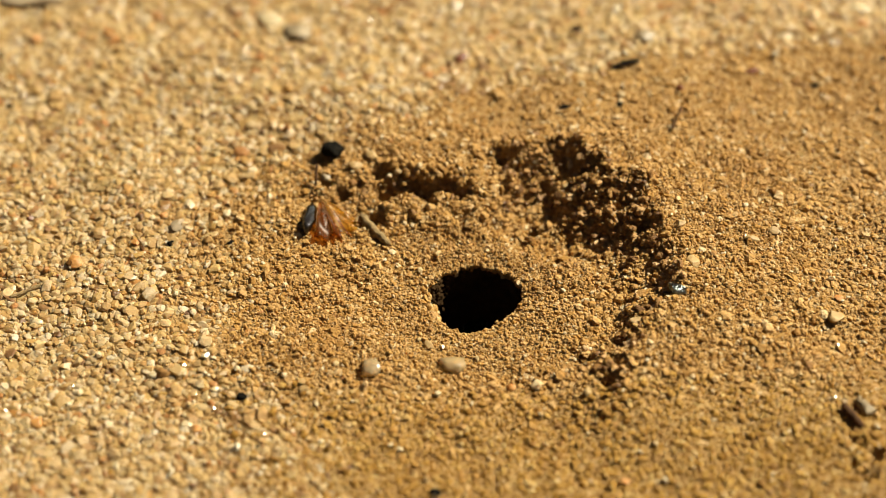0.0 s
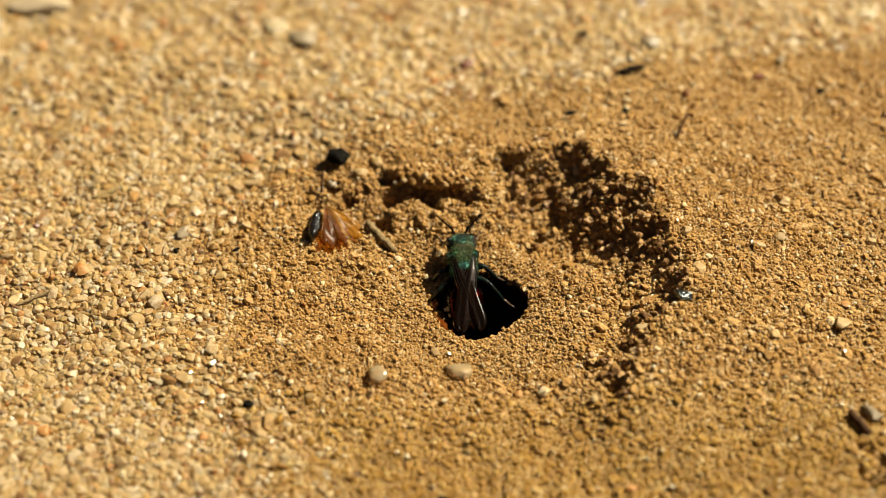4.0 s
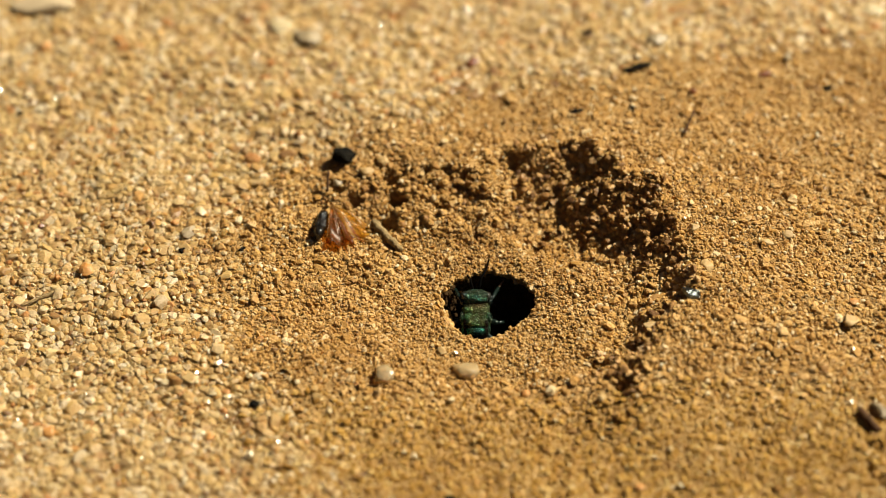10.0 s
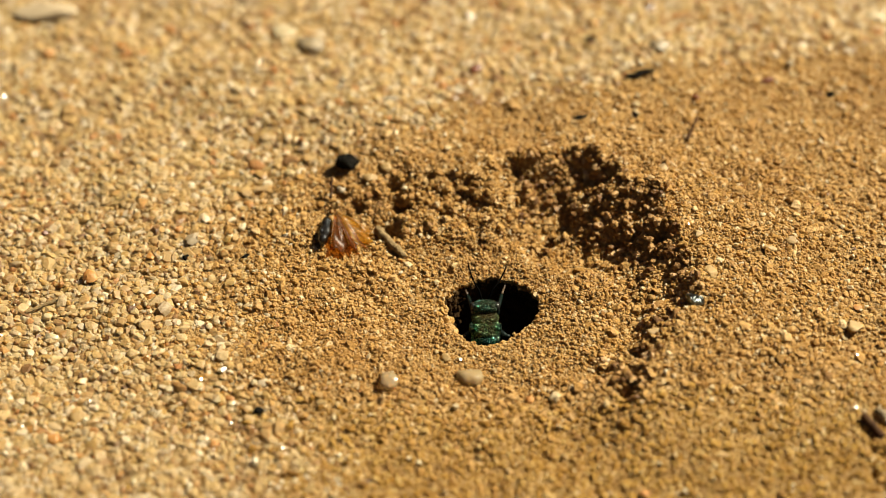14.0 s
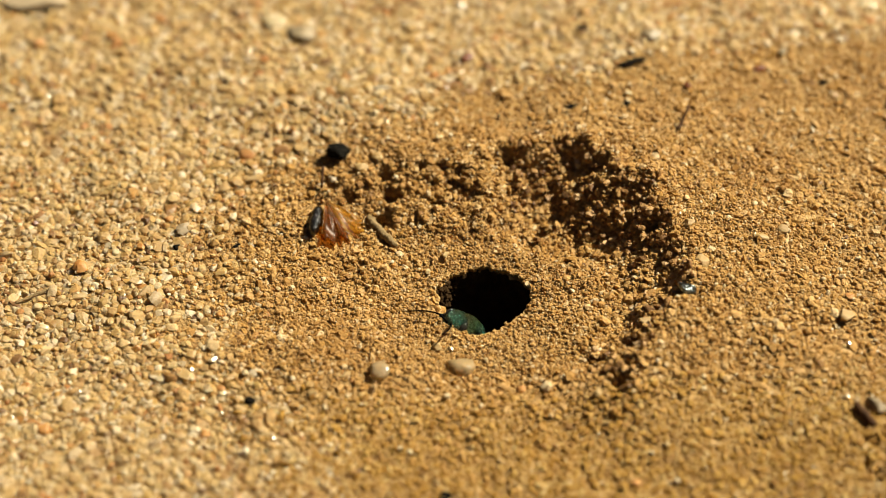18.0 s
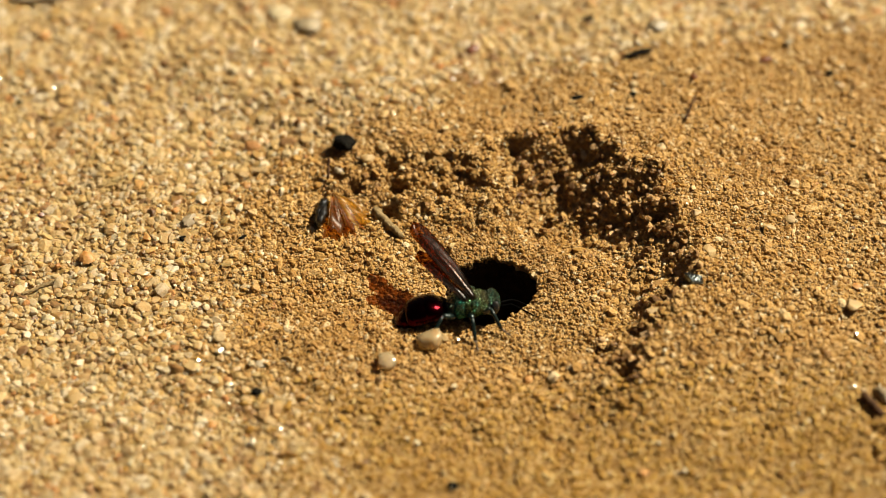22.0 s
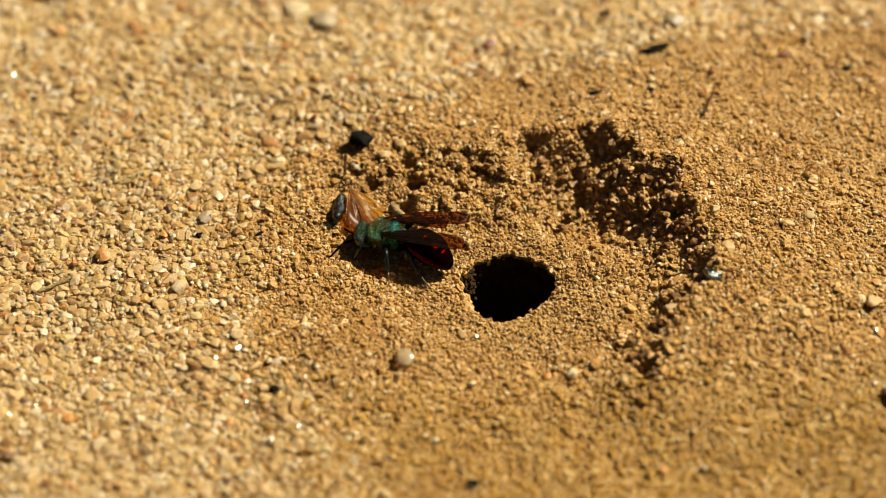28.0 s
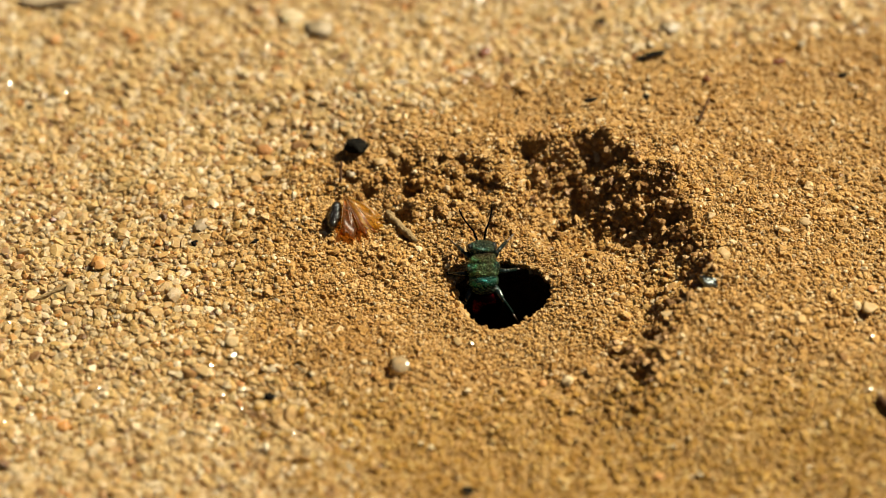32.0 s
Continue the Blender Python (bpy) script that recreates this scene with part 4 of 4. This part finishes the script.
    part("abdomen_ring", loft(bmesh.new(), [(-2.71, 1.15, 0.62, -0.68), (-3.05, 1.06, 0.45, -0.75), (-3.45, 0.81, 0.14, -0.75), (-3.73, 0.51, -0.18, -0.72), (-3.86, 0.20, -0.41, -0.68)], 26, wide=0.92), RED, abdomen, "shining crimson last belly ring")
    for s in (-1, 1):
        bm = bmesh.new()
        bmesh.ops.create_uvsphere(bm, u_segments=12, v_segments=8, radius=0.3 * MM)
        bmesh.ops.scale(bm, vec=(0.7, 1.2, 0.7), verts=bm.verts)
        g = part("wing_scale", bm, TEAL, root)
        g.matrix_basis = pose(s * 0.98 * MM, 0.42 * MM, 0.58 * MM)
        for name, ln, wd, x, y, z in (("forewing", 6.1, 1.50, 0.88, 0.30, 0.80), ("hindwing", 4.0, 1.2, 0.82, -0.25, 0.74)):
            bm = blade(ln, wd, 0.5)
            bv = veins(ln, wd, 0.5)
            for b in (bm, bv):
                # along -y when at rest; the leading edge outwards
                bmesh.ops.transform(b, matrix=Matrix(((0, s, 0, 0), (-1, 0, 0, 0), (0, 0, 1, 0), (0, 0, 0, 1))), verts=b.verts)
            bmesh.ops.recalc_face_normals(bm, faces=bm.faces)
            w = part(name, bm, WING, root, "smoky brown see-through wing")
            w.matrix_basis = pose(s * x * MM, y * MM, z * MM, -4, s * 6, s * 4)
            part("vein", bv, VEIN, w)
            keyed["wings"].append((w, s, Vector((s * x, y, z)), name))
    for i in range(3):
        for s in (-1, 1):
            (fx, fy), (cx, cy) = FEET[i], COXAE[i]
            c = Vector((cx, cy, -0.72))
            foot = Vector((fx, fy, -1.62)) - c
            ankle = foot * 0.66 + Vector((0, 0, -0.28))
            ankle.z = foot.z + 0.28
            knee = ankle * 0.48 + Vector((0, 0, 1.05))
            flip = lambda v: (s * v.x, v.y, v.z)
            hip = Vector((0.05, 0, 0.25))
            leg = part("leg", tube(bmesh.new(), [flip(hip), flip(hip.lerp(knee, 0.25)), flip(hip.lerp(knee, 0.55)), flip(hip.lerp(knee, 0.85)), flip(knee)],
                                    [0.17, 0.24, 0.26, 0.19, 0.14], 9), LEGS, root, "metallic green thigh")
            leg.matrix_basis = pose(s * cx * MM, cy * MM, -0.72 * MM)
            part("shin", tube(bmesh.new(), [flip(knee), flip(knee.lerp(ankle, 0.3)), flip(knee.lerp(ankle, 0.8)), flip(ankle)], [0.12, 0.15, 0.15, 0.12], 8), LEGS, leg, "metallic green shin")
            d = foot - ankle
            pts = [ankle + d * t + Vector((0, 0, 0.06 * math.sin(t * 9))) for t in (0, 0.2, 0.22, 0.45, 0.47, 0.7, 0.72, 1.0)]
            part("foot", tube(bmesh.new(), [flip(p) for p in pts], [0.10, 0.085, 0.065, 0.08, 0.06, 0.075, 0.055, 0.04], 6), TARSUS, leg, "brown jointed foot")
            keyed["legs"].append((leg, s, i, Vector((s * cx, cy, -0.72))))
    root.scale = (1.03, 1.03, 1.03)
    return root, abdomen, keyed


wasp, wasp_abdomen, wasp_keyed = build_wasp()
loose_pebble = stone("quartz_pebble", 0, 0, 1.00, 0.92, 0.84, 20, PEBBLE, 71, "translucent honey-coloured quartz pebble lying loose", "pebble", sharp=0.18, smooth=True, group="", cuts=6)

# seconds, place of the thorax (mm), heading (0 to +x, 90 to +y), nose up, lean
WASP_ROWS = [
    (0.00, 0.08, 4.49, -8.00, 270, 60, 0),
    (0.30, -0.86, 1.27, -5.00, 250, 50, 0),
    (0.50, -1.34, -1.81, -1.90, 200, 35, 0),
    (0.70, -0.36, 1.41, -3.80, 262, 60, 0),
    (0.90, 0.88, 0.09, -2.80, 310, 50, 0),
    (1.10, 1.14, 0.43, -2.20, 350, 45, 0),
    (1.30, 0.90, -0.09, -1.70, 325, 42, 0),
    (1.50, 1.77, -0.18, -0.80, 352, 42, 0),
    (1.70, 1.27, 0.64, -0.00, 400, 42, 0),
    (1.90, 2.06, 1.81, 1.19, 408, 38, 0),
    (2.00, 2.26, 2.43, 1.55, 402, 36, 0),
    (2.10, 2.70, 3.03, 1.75, 415, 32, 0),
    (2.30, 2.05, 4.04, 1.84, 424, 28, 0),
    (2.50, 0.90, 7.71, 1.98, 450, 22, 0),
    (2.70, -0.53, 4.91, 1.80, 456, 22, 0),
    (2.90, -2.23, 2.79, 1.37, 466, 26, 0),
    (3.00, -2.25, 2.75, 1.36, 462, 28, 0),
    (3.10, -2.30, 2.75, 1.37, 462, 28, 0),
    (3.30, -2.13, 4.15, 1.72, 462, 22, 0),
    (3.50, -2.21, 4.70, 1.86, 459, 20, 0),
    (4.20, -0.91, 2.08, 0.96, 455, 20, 0),
    (4.80, -0.39, 0.71, -0.50, 450, 35, 0),
    (5.50, -0.68, 1.49, -2.30, 448, 54, 0),
    (5.80, -0.32, 1.73, -2.30, 448, 54, 0),
    (6.00, -0.31, 1.10, -2.30, 449, 54, 0),
    (7.00, -0.54, 1.13, -2.30, 450, 54, 0),
    (7.50, -0.55, 1.05, -2.30, 450, 54, 0),
    (8.00, -0.63, 0.68, -2.30, 451, 54, 0),
    (9.00, -0.92, 0.67, -2.20, 450, 54, 0),
    (10.00, -0.94, 0.50, -2.20, 449, 54, 0),
    (11.00, -0.92, 0.57, -2.20, 450, 54, 0),
    (11.30, -0.85, 0.65, -2.20, 448, 54, 0),
    (11.60, -0.64, 0.83, -2.30, 445, 54, 0),
    (11.80, -0.12, 1.00, -2.20, 425, 48, 0),
    (12.00, 1.05, 1.35, -2.90, 358, 38, 0),
    (12.20, 0.86, 1.45, -2.40, 355, 28, 0),
    (12.40, 0.74, 0.42, -2.70, 345, 30, 0),
    (12.60, 0.35, -0.47, -2.70, 325, 32, 0),
    (12.80, -0.79, -0.72, -3.20, 248, 35, 0),
    (13.00, -1.28, -0.29, -1.60, 172, 40, 0),
    (13.20, -1.10, 0.11, -1.40, 166, 40, 0),
    (13.40, -0.85, 0.35, -2.40, 152, 45, 0),
    (13.60, -2.06, 0.12, -0.70, 166, 38, 0),
    (13.80, -0.57, 0.57, -2.00, 115, 45, 0),
    (14.00, -0.54, 0.12, -2.20, 90, 54, 0),
    (14.20, -0.51, 0.20, -1.50, 88, 52, 0),
    (14.50, -0.22, 0.33, -1.20, 86, 50, 0),
    (15.20, 0.47, 2.03, -3.50, 60, 40, 0),
    (16.00, 0.78, 6.30, -8.00, 20, 40, 0),
    (16.50, 0.82, 5.80, -8.00, 0, 40, 0),
    (17.00, 0.68, 2.93, -5.00, -20, 35, 0),
    (17.20, 0.81, 0.24, -3.40, -30, 45, 0),
    (17.50, 1.25, 0.17, -3.40, -20, 45, 0),
    (17.65, 0.01, -0.86, -3.30, -80, 45, 0),
    (17.80, -1.51, -1.29, -2.70, -145, 48, 0),
    (18.00, -1.23, -1.20, -1.80, -146, 58, 0),
    (18.20, -1.89, -0.85, -0.60, -178, 42, 0),
    (18.40, -2.18, -0.86, -1.00, -176, 42, 0),
    (18.60, -2.12, -1.50, -0.30, -146, 32, 0),
    (18.80, -1.73, -1.37, 0.20, -122, 26, 0),
    (19.00, -0.85, -1.75, 0.40, -86, 24, 0),
    (19.20, -0.74, -5.51, 1.40, -98, 8, 0),
    (19.40, -0.37, -6.32, 1.39, -92, 0, 0),
    (19.60, 0.17, -7.52, 1.33, -76, 0, 0),
    (19.80, 0.33, -6.95, 1.34, -80, 0, 0),
    (20.00, 1.20, -6.60, 1.29, -64, 0, -8),
    (20.20, 3.04, -6.44, 1.35, -38, 0, 0),
    (20.40, 4.45, -4.99, 1.33, -16, 0, 0),
    (20.60, 4.96, -4.20, 1.45, 32, 2, 0),
    (20.80, 2.40, -3.30, 1.35, 16, 2, -15),
    (21.00, -0.20, -0.45, 1.20, 16, 0, -40),
    (21.20, -1.21, -2.49, 1.40, 48, 0, -15),
    (21.40, -1.70, -2.64, 1.40, 60, 0, 0),
    (21.60, -2.72, -2.31, 1.44, 60, 0, 0),
    (21.80, -2.98, -3.14, 1.57, 44, 0, -10),
    (22.00, -1.75, -2.30, 1.20, 10, 0, -12),
    (22.20, 0.28, -2.74, 1.20, 20, 0, -8),
    (22.40, -0.39, -1.13, 1.60, 80, -2, 0),
    (22.60, 0.03, -1.51, 1.60, 66, -2, 0),
    (22.80, 0.07, -1.12, 1.50, 60, -2, 0),
    (23.00, 0.10, -0.30, 1.60, 62, -2, -12),
    (23.20, 0.02, -1.34, 1.20, 68, -6, -8),
    (23.40, 0.14, -1.31, 1.10, 90, -6, 0),
    (23.60, 0.28, -1.27, 1.10, 94, -6, 0),
    (23.80, -0.03, -1.16, 1.30, 98, -4, 0),
    (24.00, 0.34, -1.52, 1.20, 78, 0, 0),
    (24.20, 1.18, -2.63, 1.30, 52, -2, 0),
    (24.40, 2.36, -2.90, 1.30, 42, 2, 0),
    (24.60, 3.67, -0.34, 1.49, 64, 6, 0),
    (24.80, 1.43, 1.27, 1.07, 112, 6, 0),
    (25.00, 1.40, 1.13, 1.07, 95, 6, -8),
    (25.20, 2.56, -1.30, 1.23, 45, 4, 0),
    (25.30, 2.26, -0.61, 1.13, 38, 4, 0),
    (25.50, 3.68, -0.43, 1.49, 42, 8, 0),
    (26.00, 2.63, 1.77, 1.43, 80, 8, 0),
    (26.50, -0.42, 3.01, 1.29, 125, 6, 0),
    (27.00, -4.26, 1.61, 1.48, 158, 4, 0),
    (27.50, -7.05, 1.40, 1.36, 158, 2, 14),
    (27.70, -7.45, 2.00, 1.50, 150, 2, 10),
    (27.90, -8.90, 3.40, 1.80, 166, 0, 0),
    (28.00, -8.85, 3.85, 1.80, 172, -2, 0),
    (28.10, -8.90, 3.65, 1.85, 170, -3, 0),
    (28.30, -9.55, 3.05, 1.80, 164, -2, 4),
    (28.50, -9.30, 2.95, 1.75, 162, -2, 8),
    (28.70, -9.40, 3.60, 1.37, 163, -3, 8),
    (28.90, -8.70, 3.75, 1.30, 163, 0, 10),
    (29.00, -8.10, 3.55, 1.38, 163, 0, 10),
    (29.10, -8.15, 2.88, 1.52, 163, 0, 0),
    (29.30, -6.48, 1.74, 1.47, 166, 0, 0),
    (29.50, -4.89, 0.17, 1.44, 172, 0, 0),
    (29.70, -1.92, -1.07, 1.00, 195, -4, 0),
    (29.90, -3.57, -0.37, 1.40, 182, 2, 0),
    (30.10, -3.00, 0.75, 0.95, 178, 2, 0),
    (30.30, -3.31, -0.68, 0.60, 176, 16, 0),
    (30.50, -2.77, -0.43, -0.10, 195, 26, 0),
    (30.70, -3.04, 0.45, 0.40, 166, 22, 0),
    (30.90, -2.45, 1.50, 0.25, 164, 24, 0),
    (31.00, -2.15, 1.90, 0.20, 168, 24, 0),
    (31.20, -2.05, 2.71, 1.43, 110, 26, 0),
    (31.50, -3.09, 5.22, 1.88, 116, 18, 0),
    (31.70, -1.58, 2.97, 1.40, 94, 26, 0),
    (32.00, -1.49, 1.87, 0.50, 94, 46, 0),
]
PEBBLE_ROWS = [
    (0.00, -1.74, -6.46, 0.03, 0, 0),
    (19.00, -1.76, -6.45, 0.04, 0, 0),
    (19.20, -2.12, -7.58, 0.54, 0, -6),
    (19.40, -2.22, -6.66, 0.58, 10, -6),
    (19.60, -2.04, -4.46, 0.53, 15, -12),
    (19.80, -2.21, -4.60, 0.54, 10, -12),
    (20.00, -2.88, -4.89, 0.56, 5, -18),
    (20.20, -2.88, -6.05, 0.64, 0, -18),
    (20.60, -2.94, -6.46, 0.68, 0, -18),
    (20.80, -2.90, -6.06, 0.64, 0, -18),
    (21.00, -3.82, -5.53, 0.77, 0, -24),
    (22.00, -4.47, -5.37, 0.86, 0, -27),
    (22.40, -4.24, -5.08, 0.77, 5, -27),
    (22.80, -4.26, -5.72, 0.84, 5, -27),
    (23.00, -4.23, -5.48, 0.83, 5, -27),
    (23.60, -4.16, -5.43, 0.81, 5, -27),
    (24.00, -3.88, -5.29, 0.75, 5, -27),
    (24.40, -4.11, -4.10, 0.62, 5, -27),
    (24.80, -3.97, -4.34, 0.62, 5, -27),
    (25.20, -3.97, -3.34, 0.56, 5, -27),
    (25.50, -3.79, -3.56, 0.57, 5, -24),
    (26.10, -3.12, -2.24, 0.36, 5, -12),
    (26.40, -1.93, 2.18, -4.00, 20, -3),
    (26.70, -1.60, 7.76, -10.00, 30, 3),
    (32.00, -1.65, 8.76, -10.00, 30, 3),
]
# seconds, spread of the left and the right wing in degrees
WING_ROWS = [(0, -9, -9), (2.4, -9, -9), (2.8, -6, -8), (3.5, -9, -9), (11.5, -9, -9), (13.0, -9, -9), (18.5, -9, -9), (19.0, -9, -9), (19.4, -9, -9), (21.6, -9, -9), (21.85, 34, -26), (22.0, 62, -52),
             (22.2, 30, -20), (22.4, -6, -8), (22.8, 12, -4), (23.2, -8, -9), (24, -9, -9), (25.2, -4, 0), (25.5, 2, 4), (26.5, -6, -6), (27.5, 0, 2), (28.1, 8, 15), (28.5, 0, 4), (29.1, 8, -10),
             (29.7, -9, -9), (30.5, -9, -9), (31.0, -9, -9), (31.5, -9, -9), (32, -9, -9)]
# seconds, how far the antennae are held down, in degrees
FOLD_ROWS = [(0, 0), (4.4, 0), (5.5, 28), (11.5, 28), (12.2, 0), (32, 0)]
# seconds, how far the left wing turns about its own length, in degrees
BANK_ROWS = [(0, 0), (21.6, 0), (22.0, 8), (22.4, 0), (32, 0)]
# seconds, how far the wings are lifted, in degrees
RAISE_ROWS = [(0, 0), (21.6, 0), (22.0, 34), (22.4, 0), (32, 0)]
# seconds, how far the abdomen bends down and to the wasp's left, in degrees
BEND_ROWS = [(0, 30, 0), (1.6, 25, 0), (2.0, 12, 0), (2.4, 8, 0), (3.5, 8, 0), (5.5, 20, 0), (11.5, 20, 0), (13.0, 36, 0), (18.5, 36, 0), (19.0, 34, 0), (19.4, 14, 0), (20.4, 8, 6), (21.0, 8, 0),
             (22.0, 8, 4), (23.0, 12, 0), (24.0, 6, 8), (25.0, 8, 0), (26.5, 8, 0), (27.5, 8, 12), (28.1, 10, 26), (28.7, 10, 22), (29.3, 8, 14), (30.0, 8, 6), (30.5, 26, 0), (31.0, 26, 14), (31.5, 8, 0), (31.7, 20, 0), (32.0, 58, 0)]


def soil_clump():
    """A crust of stuck-together crumbs that breaks off the hollow's edge and slides down."""
    rng = random.Random(8)
    bm = bmesh.new()
    bmesh.ops.create_icosphere(bm, subdivisions=3, radius=1.0)
    for v in bm.verts:
        p = v.co * (1 + 0.25 * noise.noise(v.co * 2.1))
        v.co = Vector((p.x * 3.2, p.y * 0.75, p.z * 0.55)) * MM
    core = [v.co.copy() for v in bm.verts]
    for c in rng.sample(core, 162):
        r = rng.uniform(0.14, 0.30) * MM
        made = bmesh.ops.create_icosphere(bm, subdivisions=2, radius=r)["verts"]
        n = Vector((rng.gauss(0, 1), rng.gauss(0, 1), rng.gauss(0, 1))).normalized()
        for v in made:
            k = v.co.dot(n) - 0.55 * r
            v.co = v.co * rng.uniform(0.86, 1.12) - (n * k if k > 0 else Vector()) + c
    return tagged(link_mesh("soil_clump", bm, SOIL, None, False), "crust of yellow-brown soil crumbs on the hollow's edge", "soil clump")


clump = soil_clump()
CLUMP_ROWS = [(0.0, -3.4, 11.3, 2.62, 24, 0, -8), (3.5, -3.4, 11.3, 2.62, 24, 0, -8), (4.0, -3.4, 11.0, 2.67, 30, 2, -8), (4.6, -3.3, 9.9, 1.38, 40, 4, -6), (32.0, -3.3, 9.9, 1.38, 40, 4, -6)]


def motions():
    walk(clump, [(t, pose(x * MM, y * MM, z * MM, rx, ry, rz)) for t, x, y, z, rx, ry, rz in CLUMP_ROWS])
    walk(wasp, [(t, pose(x * MM, y * MM, z * MM, 0, 0, h - 90) @ pose(0, 0, 0, p, 0, 0) @ pose(0, 0, 0, 0, r, 0)) for t, x, y, z, h, p, r in WASP_ROWS])
    walk(loose_pebble, [(t, pose(x * MM, y * MM, z * MM, rx, ry, 20)) for t, x, y, z, rx, ry in PEBBLE_ROWS])
    times = [0.2 * k for k in range(161)]
    rt = [r[0] for r in WASP_ROWS]
    path = np.array([r[1:5] for r in WASP_ROWS], float)
    for leg, s, i, at in wasp_keyed["legs"]:
        rows = []
        for t in times:
            a = [np.interp(t + d, rt, path[:, k]) for d in (-0.1, 0.1) for k in range(4)]
            pace = min(1.0, (math.dist(a[:3], a[4:7]) + 0.02 * abs(a[7] - a[3])) / 0.5)
            ph = 2 * math.pi * 1.7 * t + (math.pi if (i + (s > 0)) % 2 else 0)
            rows.append((t, pose(at.x * MM, at.y * MM, at.z * MM, 0, -s * 6 * pace * math.cos(ph), (s * (3 - 3 * i)) + 16 * pace * math.sin(ph))))
        walk(leg, rows)
    for w, s, at, name in wasp_keyed["wings"]:
        droop = [np.interp(t, [b[0] for b in BEND_ROWS], [b[1] - 8 for b in BEND_ROWS]) for t, *_ in WING_ROWS]
        walk(w, [(t, pose(at.x * MM, at.y * MM, at.z * MM, -3 + d - float(np.interp(t, [b[0] for b in RAISE_ROWS], [b[1] for b in RAISE_ROWS])), s * 5 + (float(np.interp(t, [b[0] for b in BANK_ROWS], [b[1] for b in BANK_ROWS])) if s < 0 else 0), s * (left if s < 0 else right) * (1 if name == "forewing" else 0.85))) for (t, left, right), d in zip(WING_ROWS, droop)])
    for an, s in wasp_keyed["antennae"]:
        p = an.matrix_basis.translation.copy()
        walk(an, [(t, Matrix.Translation(p) @ pose(0, 0, 0, 9 * math.sin(5.1 * t + s) - float(np.interp(t, [b[0] for b in FOLD_ROWS], [b[1] for b in FOLD_ROWS])), 0, -s * 6 + 10 * math.sin(3.7 * t + 2 * s))) for t in times])
    walk(wasp_abdomen, [(t, pose(0, -1.46 * MM, -0.02 * MM, down, 0, -left)) for t, down, left in BEND_ROWS])


motions()
